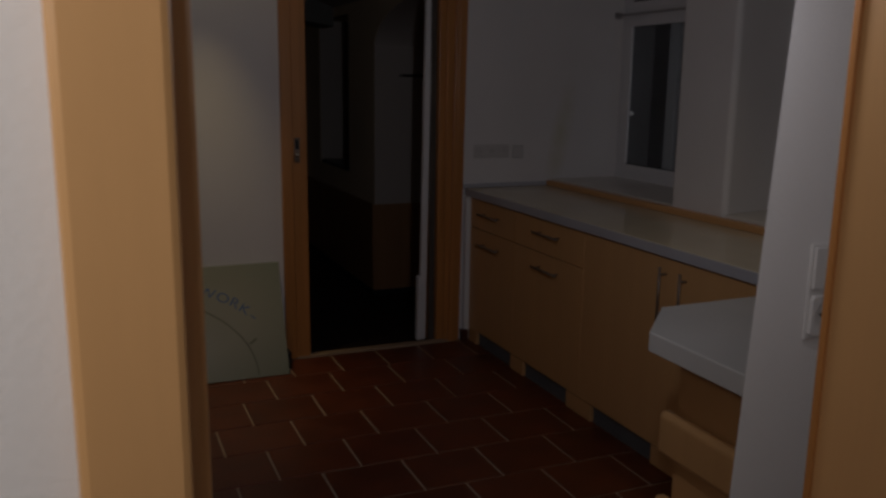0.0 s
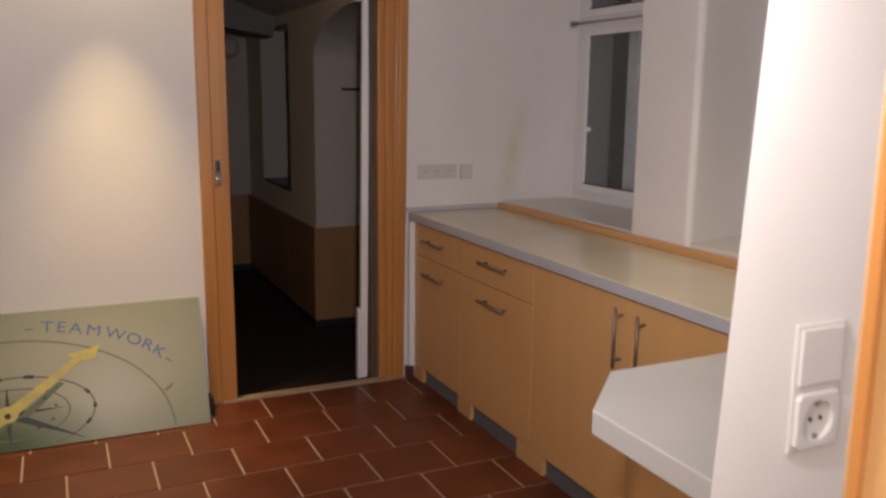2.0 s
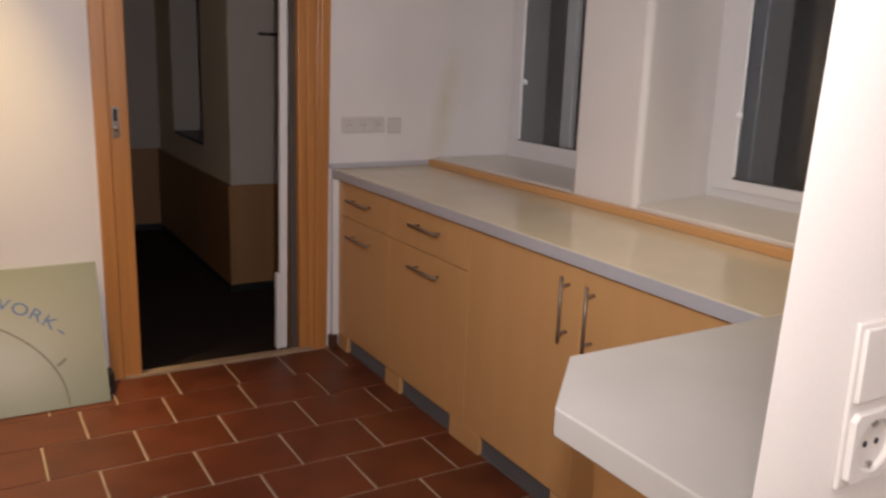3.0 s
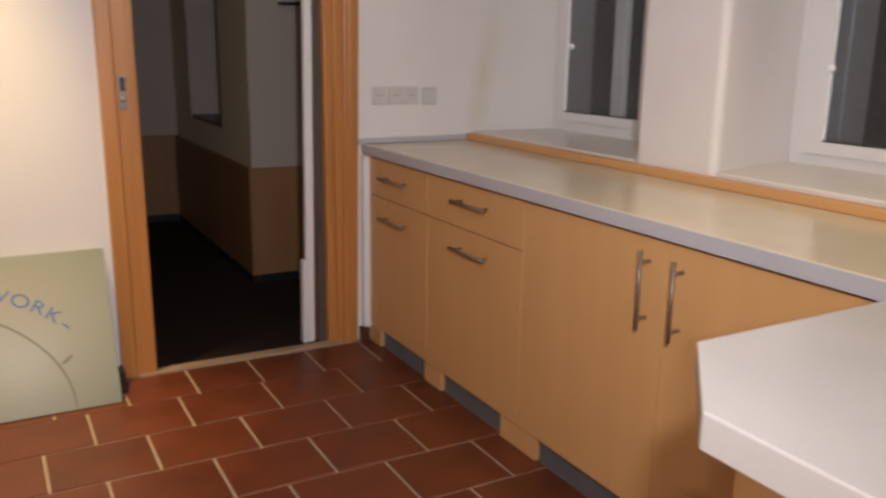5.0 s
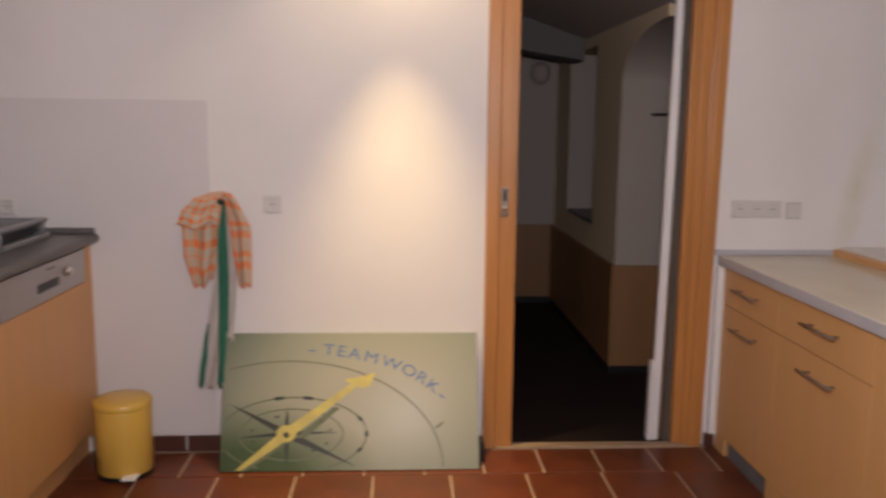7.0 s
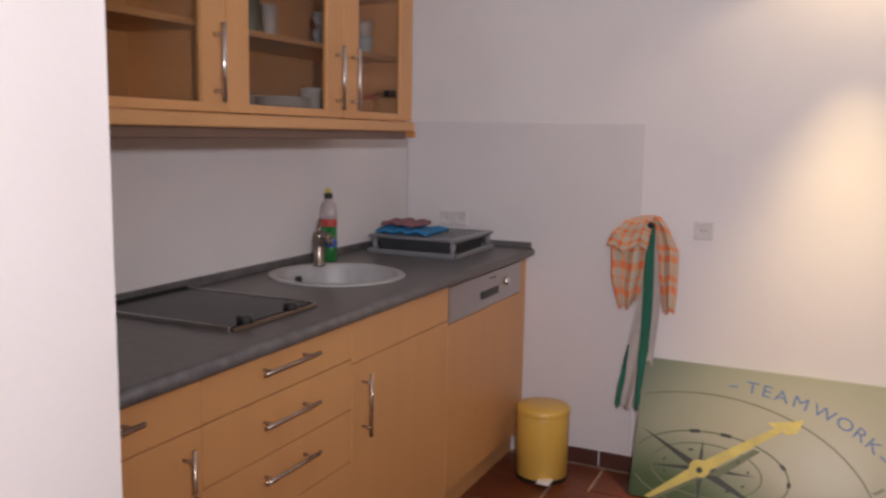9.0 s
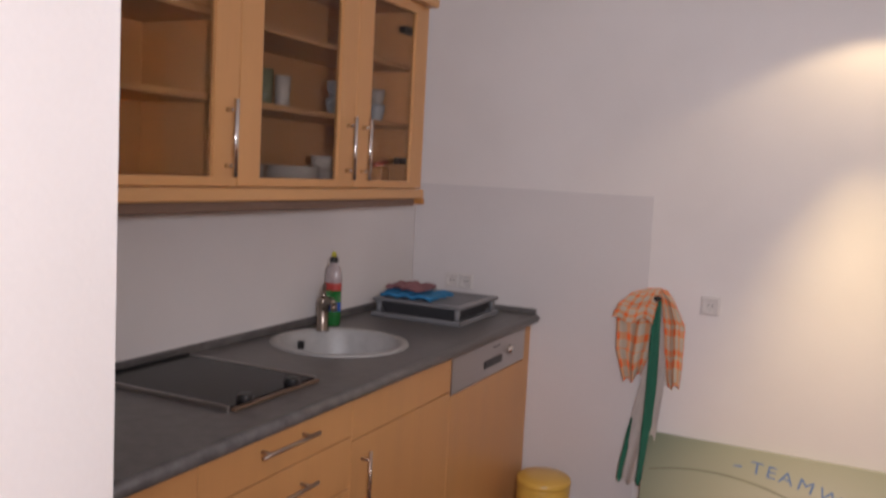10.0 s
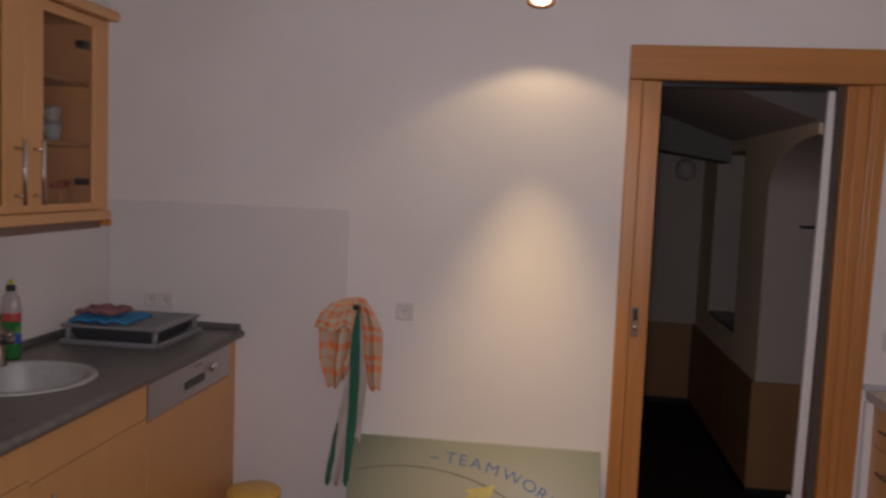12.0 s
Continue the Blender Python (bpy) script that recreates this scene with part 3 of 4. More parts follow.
def base_cabinet(label, xf, out, back, y0, y1, z0, z1, fronts, mat, group):
    """A cabinet unit: carcass and fronts; each front is (z low, z high, kind, handle)."""
    c = thing("base_cabinet", ((xf + back) / 2, (y0 + y1) / 2, 0), label, "cabinet", group)
    xa = xf - out * 0.019
    part("body", box(min(xa, back), max(xa, back), y1 + 0.0006, y0 - 0.0006, z0, z1 - (0.004 if out < 0 else 0.14)), mat, c)
    for za, zb, kind, h in fronts:
        f = part(kind, box(min(xa, xf), max(xa, xf), y1 + 0.0015, y0 - 0.0015, za + 0.0018, zb - 0.0018, 0.0008), mat, c)
        if h:
            xo = xf + out * 0.030
            bar_handle(f, (xo, h[0], h[2]), (xo, h[1], h[3]), (out * 0.031, 0, 0), DIMSTEEL if out < 0 else WARMSTEEL, 0.0052)
    return c


FX, KX = 0.045, 0.060
grp = "cabinets under the window counter"
base_cabinet("beech cabinet with a drawer over a pull-out, beside the doorway", FX, -1, 0.53, -0.035, -0.545, 0.073, 0.793,
             [(0.637, 0.791, "drawer_front", (-0.180, -0.398, 0.722, 0.722)), (0.078, 0.637, "door", (-0.180, -0.398, 0.562, 0.562))], BEECH, grp)
base_cabinet("beech cabinet with a wide drawer over a pull-out", FX, -1, 0.53, -0.545, -1.153, 0.073, 0.793,
             [(0.637, 0.791, "drawer_front", (-0.760, -0.977, 0.729, 0.729)), (0.078, 0.637, "door", (-0.760, -0.977, 0.568, 0.568))], BEECH, grp)
base_cabinet("beech cabinet with one tall door and a vertical handle", FX, -1, 0.53, -1.153, -1.747, 0.073, 0.793,
             [(0.078, 0.791, "door", (-1.688, -1.688, 0.760, 0.564))], BEECH, grp)
base_cabinet("beech corner cabinet with a tall door beside the peninsula", FX, -1, 0.53, -1.747, -2.36, 0.073, 0.793,
             [(0.078, 0.791, "door", (-1.798, -1.798, 0.757, 0.564))], BEECH, grp)
side = link("filler_strip", box(0.018, 0.53, -0.033, -0.004, 0.062, 0.793, 0.001), WHITEGOODS)
tagged(side, "white filler strip between cabinet and wall", "filler")

plinth = thing("plinth", (KX, -1.2, 0), "dark plinth with vent grilles and beech blocks", "plinth")
part("kickboard", box(KX + 0.012, KX + 0.028, -2.36, -0.01, 0, 0.073), PLINTH, plinth)
for a, b in ((-0.03, -0.13), (-0.525, -0.655), (-1.055, -1.250), (-1.66, -1.80)):
    part("block", box(KX - 0.012, KX + 0.012, b, a, 0.0, 0.074, 0.002), BEECH, plinth, "beech block")
for a, b in ((-0.660, -1.050), (-1.255, -1.655), (-0.14, -0.520)):
    g = bmesh.new()
    add_box(g, KX, KX + 0.012, b, a, 0.062, 0.073)
    add_box(g, KX, KX + 0.012, b, a, 0.0, 0.008)
    n = int((a - b) / 0.014)
    for i in range(n):
        y = a - (i + 0.5) * (a - b) / n
        add_box(g, KX + 0.001, KX + 0.011, y - 0.0035, y + 0.0035, 0.008, 0.062)
    part("grille", g, PLINTH, plinth, "dark grey vent grille")

wt = thing("worktop", (0.3, -1.2, 0.797), "warm-tinted laminate worktop with a grey edge along the windows", "worktop")
part("slab", box(0.026, EAST - 0.002, -2.36, -0.003, 0.798, 0.838, 0.003), WARMTOP, wt)
part("front_edge", box(0.0235, 0.0262, -2.36, -0.003, 0.799, 0.8365, 0.001), GREYEDGE, wt, "grey edge band")
part("upstand", box(0.006, EAST - 0.002, -0.020, -0.001, 0.8385, 0.860, 0.003), GREYEDGE, wt, "grey upstand along the wall")
part("upstand", box(EAST - 0.040, EAST - 0.003, -2.35, -0.021, 0.8385, 0.866, 0.003), BEECH_FLAT, wt, "beech strip along the windows")

pen = thing("peninsula", (-0.2, -2.65, 0), "peninsula unit with a pale top and beech drawers", "sideboard")
outline = [(-0.510, -2.378), (EAST - 0.004, -2.362), (EAST - 0.004, -2.952), (-0.674, -2.952), (-0.671, -2.545)]
part("top", prism(outline, 0.795, 0.8415, 0.003), GREYTOP, pen, "pale grey laminate top with a cut-off corner")
part("carcass", box(-0.50, 0.50, -2.95, -2.455, 0.05, 0.742), BEECH, pen)
# recessed dark block puts the shadow under the top into its colour
part("under_top_shade", box(-0.46, 0.50, -2.94, -2.47, 0.742, 0.795), PLINTH, pen)
part("kick", box(-0.45, 0.45, -2.94, -2.50, 0, 0.05), PLINTH, pen)
for za, zb in ((0.475, 0.592), (0.247, 0.364), (0.055, 0.136)):
    bm = box(-0.541, -0.501, -2.945, -2.428, za, zb, 0.018, 4)
    part("drawer", bm, BEECH, pen, "beech drawer with rounded front edges", smooth=False)

# ---- west counter ----
WF = -2.552
grp = "cabinets under the sink counter"
dw = thing("dishwasher", (-2.83, -0.45, 0), "built-in dishwasher with a steel panel and beech door", "dishwasher")
part("body", box(-3.10, WF - 0.02, -0.772, -0.088, 0.10, 0.872), WHITEGOODS, dw)
pan = part("control_panel", box(WF - 0.02, WF + 0.002, -0.808, -0.086, 0.741, 0.872, 0.002), STEEL, dw, "brushed steel control panel")
part("door", box(WF - 0.02, WF, -0.808, -0.086, 0.118, 0.737, 0.0015), BEECH_WARMLIT, dw)
part("grip", box(WF + 0.0015, WF + 0.006, -0.520, -0.345, 0.778, 0.808, 0.004, 2), BLACK, pan, "dark recessed grip")
part("knob", tube((WF, -0.270, 0.814), (WF + 0.020, -0.270, 0.814), 0.019, 0.016, 20), CHROME, pan, "round silver knob", smooth=True)
part("panel_mark", box(WF + 0.0015, WF + 0.003, -0.44, -0.37, 0.846, 0.852), PLINTH, pan)
base_cabinet("beech sink cabinet with a blind front over a door", WF, 1, -3.10, -0.81, -1.45, 0.10, 0.875,
             [(0.757, 0.878, "blind_front", None), (0.118, 0.757, "door", (-1.391, -1.391, 0.718, 0.534))], BEECH_WARMLIT, grp)
base_cabinet("beech drawer cabinet with four bar handles", WF, 1, -3.10, -1.45, -2.06, 0.10, 0.875,
             [(0.773, 0.878, "drawer", (-1.652, -1.876, 0.842, 0.842)), (0.628, 0.773, "drawer", (-1.652, -1.876, 0.713, 0.713)),
              (0.476, 0.628, "drawer", (-1.652, -1.876, 0.578, 0.578)), (0.118, 0.476, "drawer", (-1.652, -1.876, 0.43, 0.43))], BEECH_WARMLIT, grp)
base_cabinet("beech cabinet with a drawer over a door, beside the wall", WF, 1, -3.10, -2.06, -2.66, 0.10, 0.875,
             [(0.773, 0.878, "drawer", (-2.25, -2.46, 0.842, 0.842)), (0.118, 0.773, "door", (-2.117, -2.117, 0.743, 0.555))], BEECH_WARMLIT, grp)
tagged(link("end_filler", box(WF - 0.45, WF - 0.003, -0.086, -0.002, 0.10, 0.872), BEECH_WARMLIT), "narrow beech filler beside the wall", "panel")
tagged(link("kickboard", box(WF - 0.068, WF - 0.048, -2.84, -0.004, 0, 0.112, 0.001), BEECH_FLAT), "beech kickboard under the sink cabinets", "plinth")


def holed_slab(x0, x1, y0, y1, z0, z1, c, r, seg=40):
    """A slab with a round hole, its front edge rounded."""
    bm = bmesh.new()
    ring, rim = [], []
    for i in range(seg):
        a = math.tau * i / seg
        dx, dy = math.cos(a), math.sin(a)
        t = min(((x1 if dx > 0 else x0) - c[0]) / dx if abs(dx) > 1e-6 else 9, ((y1 if dy > 0 else y0) - c[1]) / dy if abs(dy) > 1e-6 else 9)
        ring.append((c[0] + r * dx, c[1] + r * dy))
        rim.append((c[0] + t * dx, c[1] + t * dy))
    for z, flip in ((z1, False), (z0, True)):
        a = [bm.verts.new((*p, z)) for p in ring]
        b = [bm.verts.new((*p, z)) for p in rim]
        for i in range(seg):
            j = (i + 1) % seg
            bm.faces.new((a[i], b[i], b[j], a[j]))
        for cx, cy in ((x0, y0), (x0, y1), (x1, y0), (x1, y1)):
            for i in range(seg):
                p, q = rim[i], rim[(i + 1) % seg]
                if (abs(p[0] - cx) < 1e-5) != (abs(q[0] - cx) < 1e-5) and (abs(p[1] - cy) < 1e-5) != (abs(q[1] - cy) < 1e-5):
                    bm.faces.new((b[i], bm.verts.new((cx, cy, z)), b[(i + 1) % seg]))
    for x in (x0, x1):
        bm.faces.new([bm.verts.new(v) for v in ((x, y0, z0), (x, y1, z0), (x, y1, z1), (x, y0, z1))])
    for y in (y0, y1):
        bm.faces.new([bm.verts.new(v) for v in ((x0, y, z0), (x1, y, z0), (x1, y, z1), (x0, y, z1))])
    bmesh.ops.remove_doubles(bm, verts=bm.verts, dist=0.0005)
    return bm


SX, SY, SR = -2.874, -1.020, 0.220
wk = thing("sink_worktop", (-2.83, -1.4, 0.88), "slate grey laminate worktop with the sink and hob", "worktop")
part("slab", holed_slab(WEST + 0.001, -2.535, -1.44, -0.001, 0.884, 0.920, (SX, SY), SR), SLATE, wk)
part("slab", box(WEST + 0.001, -2.535, -2.843, -1.4405, 0.884, 0.920), SLATE, wk)
bm = bmesh.new()
add_tube(bm, (-2.535, -2.843, 0.902), (-2.535, -0.001, 0.902), 0.018, seg=16)
part("front_edge", bm, SLATE, wk, "rounded front edge", smooth=True)
part("upstand", box(WEST + 0.001, WEST + 0.016, -2.843, -0.016, 0.9205, 0.946, 0.002), SLATE, wk)
part("upstand", box(WEST + 0.001, -2.532, -0.018, -0.006, 0.9205, 0.944, 0.002), SLATE, wk)
sink = thing("sink", (SX, SY, 0.92), "round grey composite sink let into the worktop", "sink")
part("bowl", lathe((SX, SY, 0.92), [(0.02, -0.150), (0.163, -0.150), (0.188, -0.135), (0.198, -0.10), (0.203, 0.0), (0.208, 0.007),
                                    (0.229, 0.006), (0.232, 0.0005), (0.218, -0.002), (0.213, -0.12), (0.182, -0.165), (0.02, -0.165)], 56), SINKGREY, sink, smooth=True)
part("drain", lathe((SX, SY, 0.771), [(0.004, 0), (0.035, 0), (0.038, 0.003), (0.030, 0.004), (0.004, 0.001)], 24), CHROME, sink, smooth=True)
part("overflow", lathe((SX - 0.192, SY + 0.050, 0.876), [(0.001, -0.016), (0.013, -0.013), (0.013, 0.013), (0.001, 0.016)], 16), BLACK, sink, "dark overflow opening")
tap = thing("tap", (-3.035, -0.885, 0.92), "dark-looking steel mixer tap behind the sink", "tap")
part("body", lathe((-3.035, -0.885, 0.92), [(0.025, 0), (0.025, 0.006), (0.020, 0.012), (0.019, 0.095), (0.021, 0.105), (0.016, 0.122), (0.005, 0.126)], 24), TAPSTEEL, tap, smooth=True)
bm = bmesh.new()
bend = [(-3.035, -0.885, 0.985), (-3.008, -0.902, 1.026), (-2.985, -0.916, 1.036), (-2.962, -0.930, 1.030), (-2.956, -0.934, 1.006)]
for p, q in zip(bend, bend[1:]):
    add_tube(bm, p, q, 0.012, 0.011, 16)
part("spout", bm, TAPSTEEL, tap, smooth=True)
part("lever", tube((-3.035, -0.885, 1.040), (-3.055, -0.850, 1.080), 0.008, 0.006), TAPSTEEL, tap, smooth=True)

hob = thing("hob", (-2.88, -1.62, 0.92), "narrow black ceramic hob with two knobs", "hob")
part("plate", box(-3.095, -2.652, -1.840, -1.492, 0.921, 0.930, 0.003), HOB, hob)
part("rim", box(-2.651, -2.636, -1.840, -1.492, 0.9205, 0.929, 0.002), HOBRIM, hob, "brown front rim")
part("back_rail", box(-3.112, -3.096, -1.840, -1.492, 0.9205, 0.936, 0.002), BLACK, hob)
part("side_rail", box(-3.096, -2.652, -1.491, -1.484, 0.9205, 0.932, 0.001), STEEL, hob)
part("side_rail", box(-3.096, -2.652, -1.848, -1.841, 0.9205, 0.932, 0.001), STEEL, hob)
for y in (-1.772, -1.580):
    part("knob", lathe((-2.664, y, 0.930), [(0.021, 0), (0.021, 0.008), (0.017, 0.016), (0.004, 0.017)], 20), BLACK, hob, smooth=False)

# ---- dish rack with cloths ----
rack = thing("dish_rack", (-2.89, -0.30, 0.92), "dark grey plastic dish rack on its drip tray", "dish rack")
x0, x1, y0, y1 = -3.055, -2.662, -0.512, -0.112
bm = box(x0, x1, y0, y1, 0.921, 0.926, 0.002)
for a in ((x0, x0 + 0.012, y0, y1), (x1 - 0.012, x1, y0, y1), (x0, x1, y0, y0 + 0.012), (x0, x1, y1 - 0.012, y1)):
    add_box(bm, *a, 0.924, 0.941, 0.004, 2)
part("tray", bm, TRAY, rack, "lighter grey drip tray")
i0, i1, j0, j1 = x0 + 0.024, x1 - 0.024, y0 + 0.024, y1 - 0.024


def sloped_rim(inset, z0, z1, wall):
    """An open basket whose walls lean out towards the top."""
    bm = bmesh.new()
    rings = []
    for k, z in ((inset, z0), (0.0, z1), (wall, z1), (inset + wall, z0 + 0.004)):
        rings.append([bm.verts.new((x, y, z)) for x, y in ((i0 + k, j0 + k), (i1 - k, j0 + k), (i1 - k, j1 - k), (i0 + k, j1 - k))])
    for p, q in zip(rings, rings[1:]):
        for c in range(4):
            bm.faces.new((p[c], p[(c + 1) % 4], q[(c + 1) % 4], q[c]))
    bm.faces.new(rings[0])
    bm.faces.new(rings[-1])
    return bm


part("basket", sloped_rim(0.022, 0.934, 0.990, 0.005), RACK, rack)
bm = bmesh.new()
for a in ((x0 + 0.004, x0 + 0.036, y0 + 0.004, y1 - 0.004), (x1 - 0.036, x1 - 0.004, y0 + 0.004, y1 - 0.004),
          (x0 + 0.03, x1 - 0.03, y0 + 0.004, y0 + 0.036), (x0 + 0.03, x1 - 0.03, y1 - 0.036, y1 - 0.004)):
    add_box(bm, *a, 0.984, 0.997, 0.005, 2)
part("rim", bm, TRAY, rack)
for k in range(16):
    y = j0 + 0.02 + k * (j1 - j0 - 0.04) / 15
    part("rib", box(i0 + 0.12, i1, y - 0.004, y + 0.004, 0.974, 0.990, 0.002), TRAY, rack)
for cx, cy in ((x0 + 0.024, y0 + 0.024), (x1 - 0.024, y0 + 0.024), (x0 + 0.024, y1 - 0.024), (x1 - 0.024, y1 - 0.024)):
    part("corner_post", tube((cx, cy, 0.926), (cx, cy, 0.986), 0.011), TRAY, rack, smooth=True)


def cloth_sheet(x0, x1, y0, y1, z, seed, amp=0.010, thick=0.008, n=18):
    """A crumpled folded cloth lying flat."""
    bm = bmesh.new()
    rows = {}
    for s, dz in ((0, thick), (1, 0.0)):
        for i in range(n):
            for j in range(n):
                u, v = i / (n - 1), j / (n - 1)
                w = noise.noise(Vector((u * 3 + seed, v * 3, seed)))
                e = noise.noise(Vector((u * 2, v * 2 + seed, 4.0))) * 0.018
                rows[s, i, j] = bm.verts.new((x0 + (x1 - x0) * u + e, y0 + (y1 - y0) * v + e * 0.7, z + dz + amp * abs(w) * 1.6))
    for i in range(n - 1):
        for j in range(n - 1):
            bm.faces.new([rows[0, a, b] for a, b in ((i, j), (i + 1, j), (i + 1, j + 1), (i, j + 1))])
            bm.faces.new([rows[1, a, b] for a, b in ((i, j), (i, j + 1), (i + 1, j + 1), (i + 1, j))])
    for i in range(n - 1):
        for a, b in (((i, 0), (i + 1, 0)), ((i + 1, n - 1), (i, n - 1)), ((0, i + 1), (0, i)), ((n - 1, i), (n - 1, i + 1))):
            bm.faces.new((rows[0, a[0], a[1]], rows[1, a[0], a[1]], rows[1, b[0], b[1]], rows[0, b[0], b[1]]))
    return bm


tagged(link("dish_cloth", cloth_sheet(-3.03, -2.80, -0.49, -0.29, 0.998, 3.1, 0.022, 0.012), BLUECLOTH, smooth=True), "crumpled blue cleaning cloth on the dish rack", "cloth")
tagged(link("dish_cloth", cloth_sheet(-3.02, -2.87, -0.45, -0.30, 1.026, 7.7, 0.016, 0.012), PINKCLOTH, smooth=True), "folded dusty pink cloth on the blue one", "cloth")

# ---- washing-up bottles ----
def bottle(x, y, z, h, label, body, upper, cap, tip):
    b = thing("detergent_bottle", (x, y, z), label, "bottle")
    part("body", lathe((x, y, z), [(0.030, 0), (0.034, 0.006), (0.034, h * 0.50)], 24, 1.0, 0.72), body, b, smooth=True)
    part("shoulder", lathe((x, y, z), [(0.034, h * 0.50), (0.034, h * 0.66), (0.028, h * 0.78), (0.014, h * 0.84), (0.013, h * 0.86)], 24, 1.0, 0.72), upper, b, smooth=True)
    part("label", lathe((x, y, z), [(0.0345, h * 0.20), (0.0347, h * 0.21), (0.0347, h * 0.31), (0.0345, h * 0.32)], 24, 1.0, 0.73), BLUELABEL, b)
    part("band", lathe((x, y, z), [(0.0345, h * 0.48), (0.0347, h * 0.49), (0.0347, h * 0.57), (0.0345, h * 0.58)], 24, 1.0, 0.73), REDLABEL, b)
    c = part("cap", lathe((x, y, z), [(0.015, h * 0.855), (0.016, h * 0.86), (0.015, h * 0.925), (0.008, h * 0.935)], 20), cap, b, smooth=False)
    part("nozzle", lathe((x, y, z), [(0.007, h * 0.93), (0.009, h * 0.945), (0.008, h * 0.985), (0.004, h)], 16), tip, c, smooth=True)


bottle(-3.066, -0.776, 0.92, 0.274, "clear and green washing-up bottle with a black cap", GREENLIQ, CLEARBOTTLE, BLACK, YELLOWCAP)

# ---- wall cabinet with glass doors ----
WC = -2.800
cab = thing("wall_cabinet", (-2.97, -1.44, 1.42), "beech wall cabinet with glazed doors and shelves", "cabinet")
ya, yb = -0.625, -2.255
part("bottom_board", box(WEST + 0.001, WC + 0.014, yb, ya, 1.405, 1.440, 0.004), BEECH_FLAT, cab)
part("cornice", box(WEST + 0.001, WC + 0.030, yb - 0.02, ya + 0.025, 2.096, 2.130, 0.007, 3), BEECH_FLAT, cab)
part("top_board", box(WEST + 0.001, WC - 0.02, yb, ya, 2.078, 2.096), BEECH_FLAT, cab)
for y in (ya - 0.009, -1.660, yb + 0.009):
    part("side_panel", box(WEST + 0.012, WC - 0.021, y - 0.009, y + 0.009, 1.440, 2.078), BEECH_WARMLIT, cab)
part("back_panel", box(WEST + 0.002, WEST + 0.012, yb, ya, 1.440, 2.078), BEECH_WARMLIT, cab)
for z in (1.655, 1.865):
    for a, b in ((ya - 0.018, -1.651), (-1.669, yb + 0.018)):
        part("shelf", box(WEST + 0.013, WC - 0.05, b, a, z, z + 0.017, 0.001), BEECH_FLAT, cab)


def glazed_door(a, b, handle_y):
    z0, z1, s = 1.443, 2.092, 0.090
    bm = frame_ring(bmesh.new(), WC - 0.020, WC, b, a, z0, z1, s, 0.024, 0.034)
    d = part("door", bm, BEECH_WARMLIT, cab)
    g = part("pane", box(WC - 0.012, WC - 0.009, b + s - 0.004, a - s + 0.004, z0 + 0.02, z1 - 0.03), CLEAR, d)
    g.visible_shadow = False
    bar_handle(d, (WC + 0.030, handle_y, 1.662), (WC + 0.030, handle_y, 1.468), (0.031, 0, 0), CHROME, 0.007)
    return d


d = glazed_door(ya, -1.095, -1.051)
for z in (1.538, 1.996):
    part("hinge", box(WC - 0.045, WC - 0.018, ya - 0.140, ya - 0.070, z - 0.012, z + 0.012, 0.003), BLACK, d, "dark hinge")
glazed_door(-1.099, -1.658, -1.142)
glazed_door(-1.662, yb, -1.705)
part("foot_rail", box(WC - 0.03, WC + 0.016, ya - 0.014, ya + 0.006, 1.383, 1.406, 0.004), DOORWOOD, cab)

part("pelmet", box(WC - 0.035, WC - 0.012, yb, ya - 0.022, 1.377, 1.4045, 0.003), PELMET, cab, "dark brown light pelmet")

# crockery on its shelves
def plates(x, y, z, n, r, mat, label):
    b = thing("plate_stack", (x, y, z), label, "plates")
    for i in range(n):
        part("plate", lathe((x, y, z + i * 0.009), [(0.01, 0), (r * 0.6, 0.001), (r, 0.014), (r, 0.017), (r * 0.6, 0.005), (0.01, 0.004)], 32), mat, b, smooth=True)


def cup(x, y, z, r, h, mat, label, name="cup"):
    b = thing(name, (x, y, z), label, "cup")
    part("wall", lathe((x, y, z), [(r * 0.6, 0), (r * 0.72, 0.004), (r, h * 0.7), (r, h), (r * 0.9, h), (r * 0.88, h * 0.7), (r * 0.5, 0.008), (0.003, 0.008)], 24), mat, b, smooth=True)
    bm = bmesh.new()
    pts = [Vector((x, y - r * 0.92 - 0.022 * math.sin(math.pi * k / 8), z + h * (0.25 + 0.55 * k / 8))) for k in range(9)]
    for p, q in zip(pts, pts[1:]):
        add_tube(bm, p, q, 0.004, seg=8)
    part("handle", bm, mat, b, smooth=True)


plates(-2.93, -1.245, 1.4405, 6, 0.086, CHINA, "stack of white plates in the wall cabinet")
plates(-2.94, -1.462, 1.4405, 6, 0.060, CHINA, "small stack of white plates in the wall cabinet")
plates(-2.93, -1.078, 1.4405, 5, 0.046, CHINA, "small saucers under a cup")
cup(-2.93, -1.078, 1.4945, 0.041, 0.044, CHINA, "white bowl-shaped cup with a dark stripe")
cup(-2.92, -1.028, 1.6725, 0.036, 0.056, BLUECHINA, "pale blue patterned cup")
cup(-2.92, -1.028, 1.7290, 0.034, 0.054, BLUECHINA, "pale blue cup stacked on another")
cup(-2.92, -0.770, 1.6725, 0.031, 0.060, BLUECHINA, "pale blue cup on the middle shelf")
cup(-2.92, -0.770, 1.7330, 0.029, 0.052, CHINA, "white cup stacked on another")
for y, m_, h in ((-1.392, GREENGLASS, 0.105), (-1.308, CHINA, 0.095)):
    b_ = thing("beaker", (-2.93, y, 1.6725), "straight beaker on the middle shelf", "beaker")
    part("wall", lathe((-2.93, y, 1.6725), [(0.019, 0), (0.022, 0.004), (0.024, h), (0.021, h), (0.018, 0.006), (0.003, 0.006)], 20), m_, b_, smooth=True)
